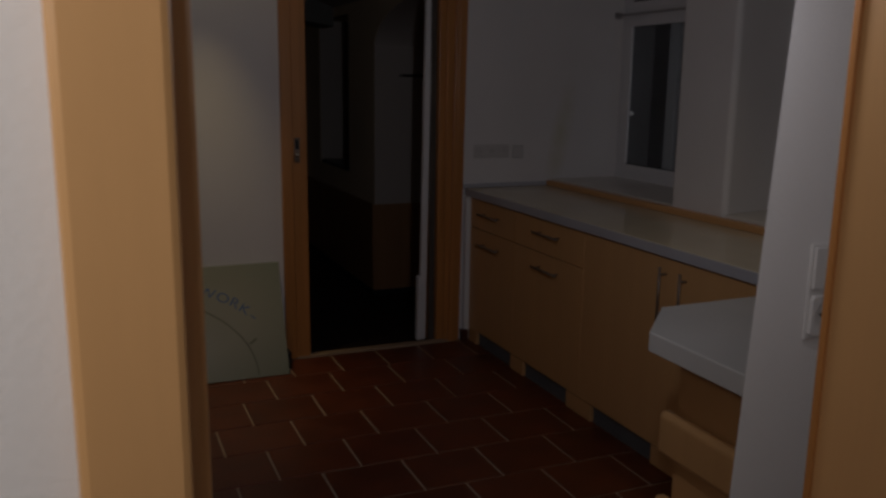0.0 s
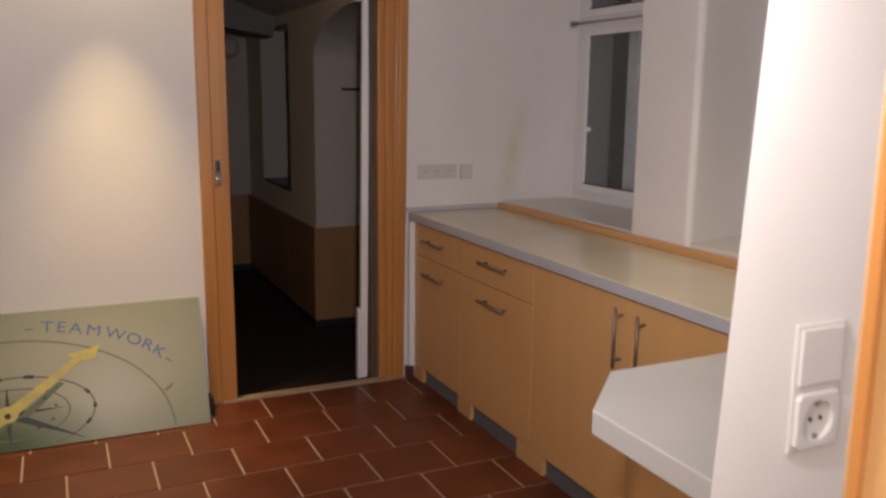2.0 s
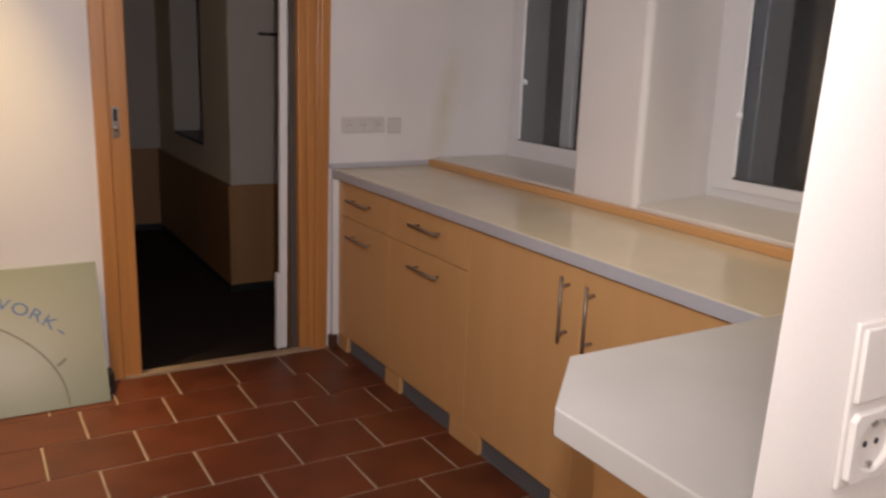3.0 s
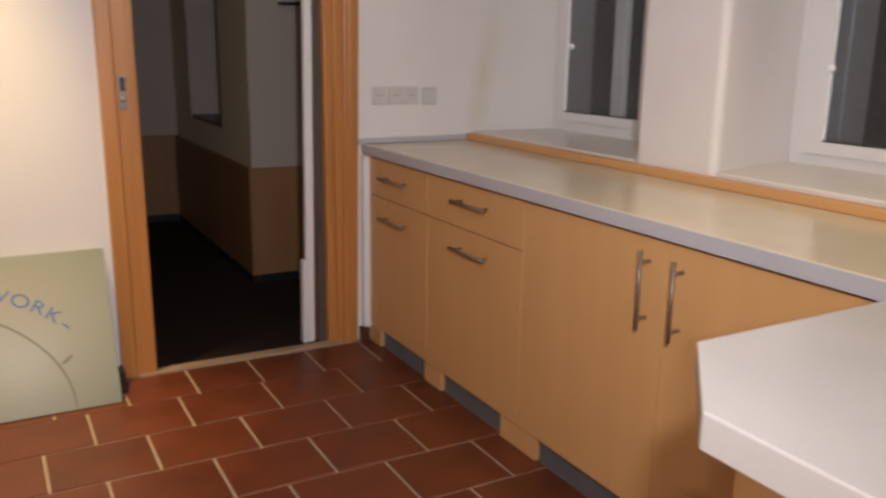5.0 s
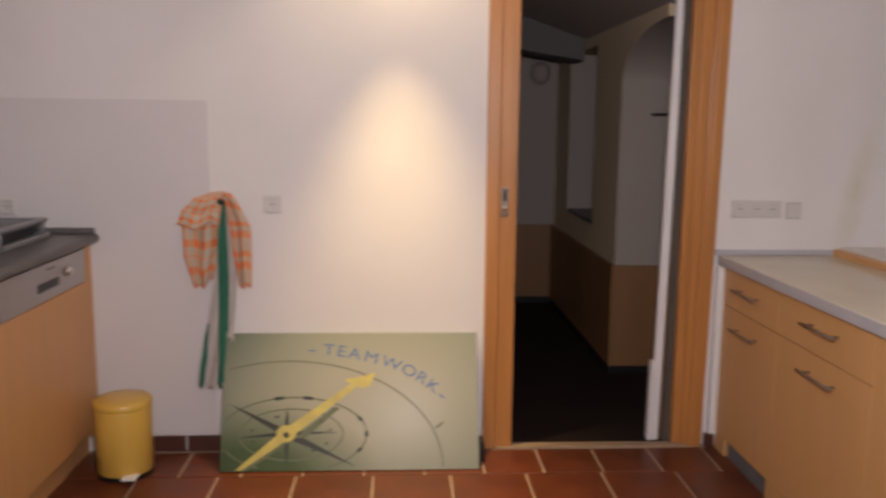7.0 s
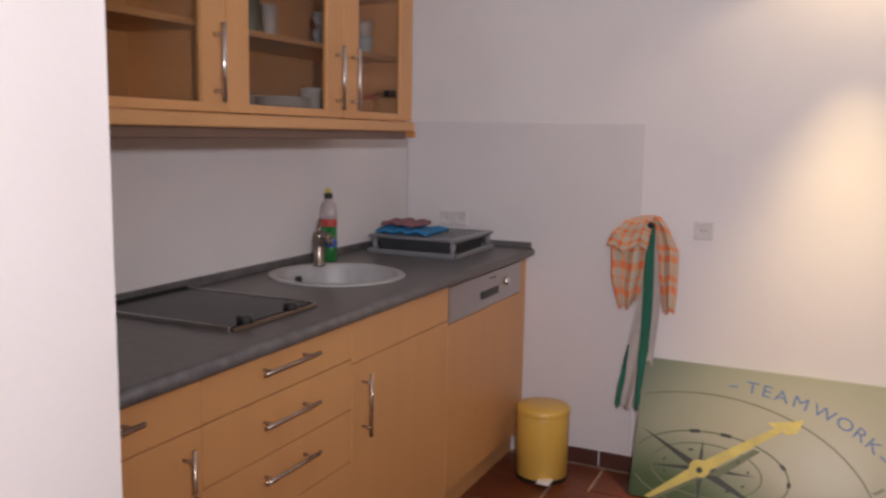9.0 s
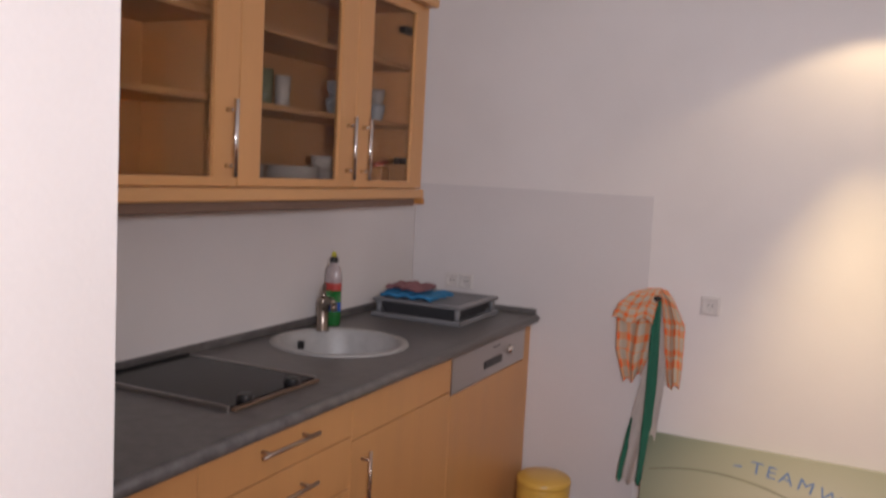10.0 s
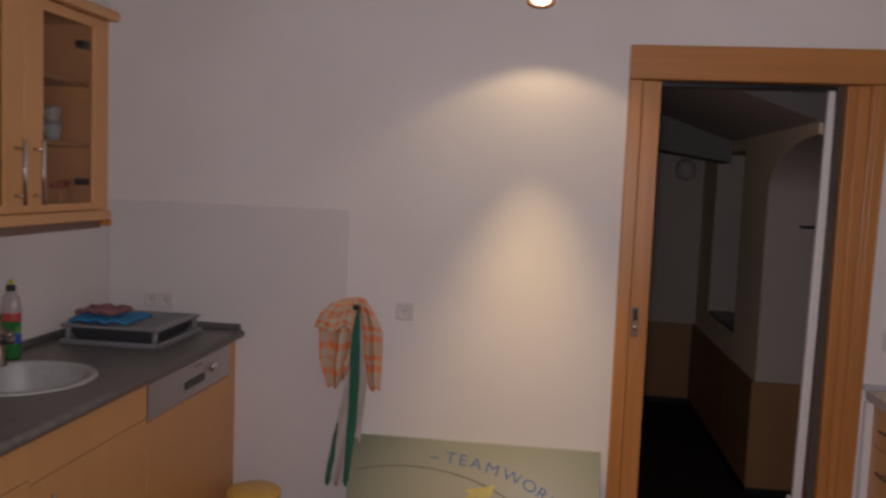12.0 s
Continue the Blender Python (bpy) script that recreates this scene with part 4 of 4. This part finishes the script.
opener = thing("can_opener", (-2.90, -0.74, 1.4405), "red and black kitchen tool in the cabinet", "kitchen tool")
part("base", box(-2.93, -2.87, -0.80, -0.74, 1.4405, 1.512, 0.006, 2), BEECH_WARMLIT, opener, "plain wooden block")
part("grip", tube((-2.90, -0.800, 1.520), (-2.885, -0.735, 1.532), 0.009, 0.010), REDPLASTIC, opener, smooth=True)

# ---- north wall: splash board, switches, baseboard ----
tagged(link("splash_board", box(WEST + 0.002, -2.072, -0.0055, -0.0005, 0.07, 1.453, 0.001), GUARD), "grey-white splash board on the wall beside the counter", "board", kind="structure")


def wall_plate(name, x0, x1, z0, z1, y, units, label, upright=False):
    """A flush plate facing south with sockets or a rocker."""
    t = thing(name, ((x0 + x1) / 2, y, z0), label, "socket" if "socket" in name else "switch")
    part("plate", box(x0, x1, y - 0.0055, y - 0.0003, z0, z1, 0.0025, 2), PLATEGREY if units == ["rocker"] else WALLPLATE, t)
    n = len(units)
    for i, u in enumerate(units):
        if upright:
            a, b, c, d = x0, x1, z1 - (i + 1) * (z1 - z0) / n, z1 - i * (z1 - z0) / n
        else:
            a, b, c, d = x0 + i * (x1 - x0) / n, x0 + (i + 1) * (x1 - x0) / n, z0, z1
        cx, cz, h = (a + b) / 2, (c + d) / 2, min(b - a, d - c) / 2
        if u == "socket":
            bm, k, r, q = bmesh.new(), 32, 0.62 * h, 0.86 * h
            loops = []
            for kind, depth in ((0, 0.0050), (0, 0.0105), (0, 0.0115), (1, 0.0115), (2, 0.0105), (2, 0.0062)):
                ring = []
                for i_ in range(k):
                    t_ = math.tau * (i_ + 0.5) / k
                    cs, sn = math.cos(t_), math.sin(t_)
                    e = (q if depth < 0.011 else q - 0.001) / max(abs(cs), abs(sn))
                    rad = e if kind == 0 else r + (0.0015 if kind == 1 else 0)
                    ring.append(bm.verts.new((cx + rad * cs, y - depth, cz + rad * sn)))
                loops.append(ring)
            for r1, r2 in zip(loops, loops[1:]):
                for i_ in range(k):
                    bm.faces.new((r1[i_], r1[(i_ + 1) % k], r2[(i_ + 1) % k], r2[i_]))
            bm.faces.new(loops[-1])
            s = part("insert", bm, WALLPLATE, t)
            for dx in (-0.21, 0.21):
                part("pin_hole", tube((cx + dx * h, y - 0.0070, cz + 0.02 * h), (cx + dx * h, y - 0.0060, cz + 0.02 * h), 0.075 * h), BLACK, s)
            for dz in (-0.50, 0.50):
                part("earth_clip", box(cx - 0.07 * h, cx + 0.07 * h, y - 0.0095, y - 0.0060, cz + dz * h - 0.06 * h, cz + dz * h + 0.06 * h), STEEL, s)
        else:
            part("rocker", box(cx - h * 0.86, cx + h * 0.86, y - 0.0100, y - 0.0050, cz - h * 0.86, cz + h * 0.86, 0.0015, 2), WALLPLATE, t)
    return t


wall_plate("wall_socket", -1.861, -1.787, 1.004, 1.078, 0, ["socket"], "single white wall socket above the poster")
wall_plate("wall_socket", 0.068, 0.283, 0.994, 1.067, 0, ["socket", "socket", "socket"], "triple white socket above the worktop")
wall_plate("light_switch", 0.300, 0.368, 0.990, 1.060, 0, ["rocker"], "white switch beside the sockets")
wall_plate("wall_socket", -2.968, -2.832, 0.995, 1.063, -0.0055, ["socket", "socket"], "double white socket behind the dish rack")
wall_plate("wall_socket", -0.760, -0.680, 0.984, 1.143, -3.055, ["rocker", "socket"], "white switch over a socket on the wall end", True)

bb = thing("baseboard", (-2.0, -0.005, 0), "dark brown tile baseboard along the wall", "baseboard", kind="structure")
x = -2.50
while x < -1.0:
    part("tile", box(x, min(x + 0.297, -0.965), -0.014, -0.0007, 0.0, 0.066, 0.002), SKIRT, bb)
    x += 0.305
part("tile", box(0.006, 0.043, -0.034, -0.0007, 0, 0.058, 0.002), SKIRT, bb)

# ---- poster leaning on the wall ----
PW, PH = 1.030, 0.550
tilt = Matrix.Translation((-2.020, -0.236, 0.003)) @ Matrix.Rotation(math.atan2(0.515, 0.208), 4, "X")
poster_mat = material("printed poster", (0.55, 0.55, 0.42), 0.55, scale=3, spread=0.03, bump=0.0, coat=0.12)
poster_mat.node_tree.nodes["Principled BSDF"].inputs["Specular IOR Level"].default_value = 0.3
pn, pk = poster_mat.node_tree.nodes, poster_mat.node_tree.links
tc = pn.new("ShaderNodeTexCoord")
mpg = pn.new("ShaderNodeMapping")
mpg.inputs["Location"].default_value = (-0.66, -0.50, 0)
mpg.inputs["Scale"].default_value = (1.05, 1.75, 0)
grad = pn.new("ShaderNodeTexGradient")
grad.gradient_type = "SPHERICAL"
rmp = pn.new("ShaderNodeValToRGB")
el = rmp.color_ramp.elements
el[0].position, el[0].color = 0.0, (0.066, 0.104, 0.056, 1)
el[1].position, el[1].color = 0.75, (0.318, 0.306, 0.236, 1)
mid_ = el.new(0.42)
mid_.color = (0.238, 0.250, 0.186, 1)
pk.new(tc.outputs["Object"], mpg.inputs[0])
pk.new(mpg.outputs[0], grad.inputs[0])
pk.new(grad.outputs["Fac"], rmp.inputs[0])
mp2 = pn.new("ShaderNodeMapping")
mp2.inputs["Location"].default_value = (-0.22, 0.06, 0)
mp2.inputs["Scale"].default_value = (1.9, 3.4, 0)
gr2 = pn.new("ShaderNodeTexGradient")
gr2.gradient_type = "SPHERICAL"
rm2 = pn.new("ShaderNodeValToRGB")
rm2.color_ramp.elements[0].color = (1, 1, 1, 1)
rm2.color_ramp.elements[1].position, rm2.color_ramp.elements[1].color = 0.65, (0.22, 0.34, 0.15, 1)
mu2 = pn.new("ShaderNodeMix")
mu2.data_type, mu2.blend_type = "RGBA", "MULTIPLY"
mu2.inputs[0].default_value = 1
pk.new(tc.outputs["Object"], mp2.inputs[0])
pk.new(mp2.outputs[0], gr2.inputs[0])
pk.new(gr2.outputs["Fac"], rm2.inputs[0])
pk.new(rmp.outputs[0], mu2.inputs[6])
pk.new(rm2.outputs[0], mu2.inputs[7])
pk.new(mu2.outputs[2], pn["Principled BSDF"].inputs["Base Color"])

poster = link("poster", add_box(bmesh.new(), 0, PW, 0, PH, -0.018, 0, 0.0015), poster_mat)
poster.matrix_world = tilt
tagged(poster, "framed compass poster leaning against the wall on the floor", "poster")


def print_part(name, bm, mat, label=""):
    me = bpy.data.meshes.new(name)
    bm.to_mesh(me)
    bm.free()
    me.materials.append(mat)
    ob = new(name, me)
    ob.parent = poster
    return tagged(ob, label)


def flat(points, z=0.0008):
    bm = bmesh.new()
    bm.faces.new([bm.verts.new((x, y, z)) for x, y in points])
    return bm


def flat_ring(cx, cy, a, b, w, t0, t1, z=0.0007, seg=64):
    """An elliptic print line, clipped to the poster."""
    bm = bmesh.new()
    prev = None
    for i in range(seg + 1):
        t = t0 + (t1 - t0) * i / seg
        p = [(cx + (a + d) * math.cos(t), cy + (b + d) * math.sin(t)) for d in (-w / 2, w / 2)]
        inside = all(0.004 < q[0] < PW - 0.004 and 0.004 < q[1] < PH - 0.004 for q in p)
        cur = [bm.verts.new((*q, z)) for q in p] if inside else None
        if cur and prev:
            bm.faces.new((prev[0], prev[1], cur[1], cur[0]))
        prev = cur
    return bm


def kite(x0, y0, x1, y1, w, k=0.12):
    dx, dy = x1 - x0, y1 - y0
    n = math.hypot(dx, dy)
    px, py = -dy / n * w, dx / n * w
    mx, my = x0 + dx * k, y0 + dy * k
    return [(x0, y0), (mx + px, my + py), (x1, y1), (mx - px, my - py)]


CX, CY = 0.258, 0.146
print_part("outer_ring", flat_ring(0.262, 0.010, 0.622, 0.424, 0.007, 0, math.pi), FAINTINK)
print_part("outer_mark", flat([(0.850, 0.165), (0.885, 0.190), (0.892, 0.183), (0.862, 0.160)], 0.0009), FAINTINK)
print_part("inner_ring", flat_ring(CX + 0.028, CY - 0.004, 0.292, 0.146, 0.007, 0, math.tau), RINGINK)
print_part("inner_ring", flat_ring(CX + 0.020, CY - 0.004, 0.205, 0.100, 0.006, 0, math.tau), RINGINK)
for x1, y1, w in ((0.022, 0.268, 0.013), (0.540, 0.014, 0.015), (0.060, 0.130, 0.009), (0.470, 0.150, 0.009), (CX + 0.002, 0.258, 0.010), (CX + 0.006, 0.010, 0.012), (0.44, 0.262, 0.010), (0.12, 0.040, 0.010)):
    print_part("compass_point", flat(kite(CX, CY, x1, y1, w)), INK)
for t in (0.0, 0.42, 1.38, 1.78, 5.85):
    print_part("tick", flat_ring(CX + 0.028, CY - 0.004, 0.292, 0.146, 0.014, t - 0.065, t + 0.065, 0.0009, 8), INK)
for t in (0.25, 0.75, 1.15, 1.95, 2.4, 2.9, 3.5, 5.3, 5.8):
    print_part("tick", flat_ring(CX + 0.020, CY - 0.004, 0.160, 0.075, 0.008, t - 0.06, t + 0.06, 0.0009, 6), INK)
print_part("needle_shadow", flat([(0.290, 0.128), (0.335, 0.128), (0.470, 0.245), (0.445, 0.252)], 0.0009), SHADEINK)
print_part("needle_shadow", flat([(0.060, 0.004), (0.110, 0.004), (CX + 0.02, CY - 0.030), (CX, CY - 0.01)], 0.0009), SHADEINK)
print_part("needle", flat([(0.062, 0.006), (0.085, 0.004), (CX + 0.018, CY - 0.016), (0.556, 0.344), (0.538, 0.360), (CX - 0.016, CY + 0.012)], 0.0012), YELLOWINK, "yellow compass needle")
print_part("needle_head", flat([(0.485, 0.358), (0.505, 0.346), (0.560, 0.322), (0.592, 0.336), (0.612, 0.388), (0.575, 0.376)], 0.0014), YELLOWINK)
print_part("hub", flat([(CX + 0.040 * math.cos(k * math.tau / 20), CY + 0.033 * math.sin(k * math.tau / 20)) for k in range(20)], 0.0013), YELLOWINK)
print_part("pivot", flat([(CX + 0.012 * math.cos(k * math.tau / 12), CY - 0.006 + 0.012 * math.sin(k * math.tau / 12)) for k in range(12)], 0.0016), INK)
word = "-TEAMWORK-"
spots = [(0.340, 0.486, -1), (0.408, 0.482, -4), (0.460, 0.476, -8), (0.514, 0.466, -10), (0.582, 0.450, -14), (0.664, 0.426, -20), (0.736, 0.396, -27), (0.788, 0.367, -33), (0.832, 0.334, -38), (0.872, 0.298, -42)]
for ch, (lx, ly, deg) in zip(word, spots):
    cu = bpy.data.curves.new("letter", "FONT")
    cu.body, cu.size, cu.align_x, cu.align_y = ch, 0.088, "CENTER", "CENTER"
    cu.offset = 0.0
    ob = new("letter", cu)
    bpy.context.view_layer.update()
    me = bpy.data.meshes.new_from_object(ob.evaluated_get(bpy.context.evaluated_depsgraph_get()))
    me.transform(Matrix.Translation((lx + 0.012, ly - 0.004, 0.0011)) @ Matrix.Rotation(radians(deg), 4, "Z") @ Matrix.Diagonal((1.4 if ch == "-" else 0.90, 0.74, 1, 1)))
    letters = bmesh.new()
    letters.from_mesh(me)
    print_part("letter", letters, BLUEINK, "blue printed letter")
    bpy.data.objects.remove(ob)
    bpy.data.curves.remove(cu)
tagged(link("dark_block", box(-0.985, -0.962, -0.16, -0.085, 0.0, 0.085, 0.004), BLACK), "small dark stop beside the poster", "stop")

# ---- towels on their hook ----
def checked(name, a, b, c, scale):
    m = bpy.data.materials.new(name)
    m.use_nodes = True
    n, k = m.node_tree.nodes, m.node_tree.links
    uv = n.new("ShaderNodeUVMap")
    sep = n.new("ShaderNodeSeparateXYZ")
    k.new(uv.outputs[0], sep.inputs[0])
    lines = []
    for axis in (0, 1):
        f = n.new("ShaderNodeMath")
        f.operation = "MULTIPLY"
        f.inputs[1].default_value = scale[axis]
        k.new(sep.outputs[axis], f.inputs[0])
        fr = n.new("ShaderNodeMath")
        fr.operation = "FRACT"
        k.new(f.outputs[0], fr.inputs[0])
        lt = n.new("ShaderNodeMath")
        lt.operation = "LESS_THAN"
        lt.inputs[1].default_value = 0.36
        k.new(fr.outputs[0], lt.inputs[0])
        lines.append(lt)
    ad = n.new("ShaderNodeMath")
    ad.operation = "ADD"
    k.new(lines[0].outputs[0], ad.inputs[0])
    k.new(lines[1].outputs[0], ad.inputs[1])
    ha = n.new("ShaderNodeMath")
    ha.operation = "MULTIPLY"
    ha.inputs[1].default_value = 0.5
    k.new(ad.outputs[0], ha.inputs[0])
    r = n.new("ShaderNodeValToRGB")
    r.color_ramp.interpolation = "CONSTANT"
    e = r.color_ramp.elements
    e[0].color, e[1].position, e[1].color = (*a, 1), 0.4, (*b, 1)
    x = e.new(0.9)
    x.color = (*c, 1)
    k.new(ha.outputs[0], r.inputs[0])
    bs = n["Principled BSDF"]
    k.new(r.outputs[0], bs.inputs["Base Color"])
    bs.inputs["Roughness"].default_value = 0.95
    nz = n.new("ShaderNodeTexNoise")
    nz.inputs["Scale"].default_value = 350
    bp = n.new("ShaderNodeBump")
    bp.inputs["Strength"].default_value = 0.4
    bp.inputs["Distance"].default_value = 0.002
    k.new(nz.outputs[0], bp.inputs["Height"])
    k.new(bp.outputs[0], bs.inputs["Normal"])
    return m


CHECK = checked("orange checked cloth", (0.53, 0.46, 0.36), (0.66, 0.34, 0.18), (0.84, 0.16, 0.035), (4.1, 6.3))


def hanging(rows, folds, depth, seed, thick=0.006, n=26, m=34):
    """A hung cloth: rows of (drop 0..1, left x, right x, z left, z right, y); folds run down it."""
    bm = bmesh.new()
    uv = bm.loops.layers.uv.new("UVMap")
    grid = {}
    for i in range(m):
        t = i / (m - 1)
        for a, b in zip(rows, rows[1:]):
            if a[0] <= t <= b[0] + 1e-9:
                s = (t - a[0]) / (b[0] - a[0])
                s = s * s * (3 - 2 * s)
                q = [p + (r - p) * s for p, r in zip(a, b)]
                break
        for j in range(n):
            u = j / (n - 1)
            swell = depth * min(1, 0.35 + t)
            y = q[5] - swell * (0.5 + 0.5 * math.sin(u * math.tau * folds + seed + 0.9 * t)) - 0.01 * noise.noise(Vector((u * 3, t * 4, seed)))
            x = q[1] + (q[2] - q[1]) * u + 0.006 * noise.noise(Vector((u * 4, t * 5, seed + 3)))
            z = q[3] + (q[4] - q[3]) * u + 0.012 * math.sin(u * 9 + seed) * t
            grid[i, j] = (Vector((x, y, z)), (u, t))
    vs = {k: (bm.verts.new(p), bm.verts.new(p + Vector((0, thick, 0)))) for k, (p, _) in grid.items()}

    def quad(keys, side):
        f = bm.faces.new([vs[k][side] for k in keys])
        for l, k in zip(f.loops, keys):
            l[uv].uv = grid[k][1]
    for i in range(m - 1):
        for j in range(n - 1):
            quad(((i, j), (i, j + 1), (i + 1, j + 1), (i + 1, j)), 0)
            quad(((i, j), (i + 1, j), (i + 1, j + 1), (i, j + 1)), 1)
    for i in range(m - 1):
        for j in (0, n - 1):
            bm.faces.new((vs[i, j][0], vs[i + 1, j][0], vs[i + 1, j][1], vs[i, j][1]))
    for j in range(n - 1):
        for i in (0, m - 1):
            bm.faces.new((vs[i, j][0], vs[i, j][1], vs[i, j + 1][1], vs[i, j + 1][0]))
    return bm


hook = thing("towel_hook", (-2.012, 0, 1.03), "dark wall hook holding two towels", "hook")
part("plate", box(-2.027, -1.997, -0.009, -0.001, 1.015, 1.075, 0.003), BLACK, hook)
part("peg", tube((-2.012, -0.005, 1.045), (-2.012, -0.105, 1.060), 0.009, 0.012), BLACK, hook, smooth=True)
tw = thing("checked_towel", (-2.05, -0.06, 0.7), "orange and white checked tea towel bunched on the hook", "towel")
part("left_fold", hanging([(0, -2.062, -2.000, 1.082, 1.090, -0.040), (0.10, -2.130, -2.004, 1.045, 1.075, -0.044), (0.32, -2.172, -2.012, 0.955, 0.960, -0.040), (0.65, -2.165, -2.030, 0.835, 0.830, -0.036), (1, -2.128, -2.060, 0.700, 0.735, -0.032)], 1.8, 0.040, 0.6), CHECK, tw, smooth=True)
part("top_flap", hanging([(0, -2.058, -1.998, 1.094, 1.100, -0.078), (0.25, -2.110, -2.006, 1.072, 1.082, -0.086), (0.6, -2.160, -2.014, 1.020, 1.025, -0.090), (1, -2.184, -2.022, 0.958, 0.962, -0.086)], 0.8, 0.018, 1.0, m=18), CHECK, tw, smooth=True)
part("right_fold", hanging([(0, -2.040, -1.985, 1.094, 1.090, -0.048), (0.12, -2.005, -1.948, 1.070, 1.045, -0.054), (0.4, -1.985, -1.908, 0.955, 0.955, -0.044), (0.75, -1.972, -1.908, 0.820, 0.825, -0.036), (1, -1.952, -1.912, 0.700, 0.712, -0.030)], 1.3, 0.035, 2.2), CHECK, tw, smooth=True)
gt = thing("striped_towel", (-2.05, -0.06, 0.31), "long off-white towel with a green stripe on the hook", "towel")
part("cloth", hanging([(0, -2.030, -1.985, 1.058, 1.050, -0.030), (0.3, -2.045, -1.965, 0.82, 0.82, -0.028), (0.68, -2.090, -1.985, 0.54, 0.535, -0.030), (1, -2.125, -2.014, 0.300, 0.306, -0.055)], 1.7, 0.022, 1.2, n=24), WHITECLOTH, gt, smooth=True)
part("stripe", hanging([(0, -2.026, -1.998, 1.062, 1.058, -0.082), (0.3, -2.032, -1.994, 0.82, 0.82, -0.078), (0.68, -2.038, -2.004, 0.54, 0.535, -0.066), (1, -2.046, -2.020, 0.306, 0.308, -0.082)], 0.5, 0.008, 0.4, n=8), GREENCLOTH, gt, "green stripe", smooth=True)
part("stripe", hanging([(0, -2.088, -2.082, 0.56, 0.56, -0.060), (0.5, -2.110, -2.092, 0.43, 0.43, -0.066), (1, -2.124, -2.098, 0.302, 0.306, -0.082)], 0.5, 0.006, 0.4, n=6), GREENCLOTH, gt, "green stripe", smooth=True)

# ---- pedal bin ----
bn = thing("pedal_bin", (-2.386, -0.215, 0), "yellow enamel pedal bin beside the dishwasher", "bin")
part("body", lathe((-2.386, -0.215, 0), [(0.101, 0.012), (0.105, 0.016), (0.107, 0.270), (0.105, 0.275), (0.096, 0.275)], 40), YELLOW, bn, smooth=True)
part("base_ring", lathe((-2.386, -0.215, 0), [(0.102, 0.0), (0.107, 0.004), (0.107, 0.018), (0.100, 0.020)], 40), BLACK, bn)
part("lid", lathe((-2.386, -0.215, 0.276), [(0.109, 0.0), (0.110, 0.003), (0.109, 0.022), (0.102, 0.029), (0.055, 0.034), (0.004, 0.036)], 40), YELLOW, bn, "domed yellow lid", smooth=True)
part("pedal", box(-2.365, -2.310, -0.350, -0.290, 0.018, 0.028, 0.004, 2), WHITEGOODS, bn, "pale pedal")
part("pedal_arm", box(-2.348, -2.330, -0.300, -0.250, 0.012, 0.020, 0.002), BLACK, bn)

# ---- ceiling spot ----
sp = thing("ceiling_spot", (-1.315, -0.30, 2.22), "bronze halogen ceiling spot with a round canopy", "lamp")
part("canopy", lathe((-1.335, -0.30, 2.375), [(0.010, 0.0), (0.056, 0.004), (0.064, 0.014), (0.064, 0.065)], 32), COPPER, sp, smooth=True)
part("drop_rod", tube((-1.335, -0.30, 2.43), (-1.335, -0.30, TOP), 0.008), COPPER, sp, smooth=True)
part("stem", tube((-1.330, -0.30, 2.376), (-1.316, -0.30, 2.300), 0.004), CHROME, sp, smooth=True)


def leaned(bm):
    bmesh.ops.rotate(bm, verts=bm.verts, cent=(-1.315, -0.30, 2.300), matrix=Matrix.Rotation(radians(-16), 3, "X"))
    return bm


part("shade", leaned(lathe((-1.315, -0.30, 2.212), [(0.052, 0.0), (0.050, 0.018), (0.026, 0.072), (0.020, 0.078), (0.019, 0.094), (0.004, 0.096), (0.004, 0.088), (0.014, 0.074), (0.022, 0.066), (0.046, 0.014), (0.049, 0.0), (0.052, 0.0)], 32, caps=False)), COPPER, sp, smooth=True)
part("bulb", leaned(lathe((-1.315, -0.30, 2.216), [(0.004, 0.0), (0.030, 0.002), (0.034, 0.008), (0.026, 0.014), (0.004, 0.014)], 24)), BULB, sp, "glowing halogen bulb", smooth=True)
sp.location.z += 0.030

# ---- floor tiles ----
TX, TY, GAP = 0.3025, 0.2555, 0.0088


def tile_mesh(w, d):
    bm = add_box(bmesh.new(), -w / 2, w / 2, -d / 2, d / 2, -0.012, 0.0, 0.0022)
    me = bpy.data.meshes.new("tile")
    bm.to_mesh(me)
    bm.free()
    me.materials.append(TILE)
    return me


shapes = {}


def lay(x0, x1, y0, y1):
    w, d = x1 - x0 - GAP, y1 - y0 - GAP
    if w < 0.02 or d < 0.02:
        return
    key = (round(w, 3), round(d, 3))
    if key not in shapes:
        shapes[key] = tile_mesh(*key)
    t = new("tile", shapes[key])
    t.parent = floor
    t.location = ((x0 + x1) / 2, (y0 + y1) / 2, random.uniform(-0.0008, 0.0006))
    t.rotation_euler = (random.uniform(-0.002, 0.002), random.uniform(-0.002, 0.002), random.uniform(-0.003, 0.003))


LINE0 = -0.272
x = -0.011 - 0.240 * 12
while x < 0.1:
    lay(x, min(x + 0.240, 0.10), LINE0, -0.026)
    x += 0.240
for r in range(19):
    top = LINE0 - r * TY
    shift = 0 if r % 2 == 0 else -TX / 2
    x = -0.203 + shift - 10 * TX
    while x < 0.10:
        lay(max(x, -3.12), min(x + TX, 0.115), top - TY, top)
        x += TX
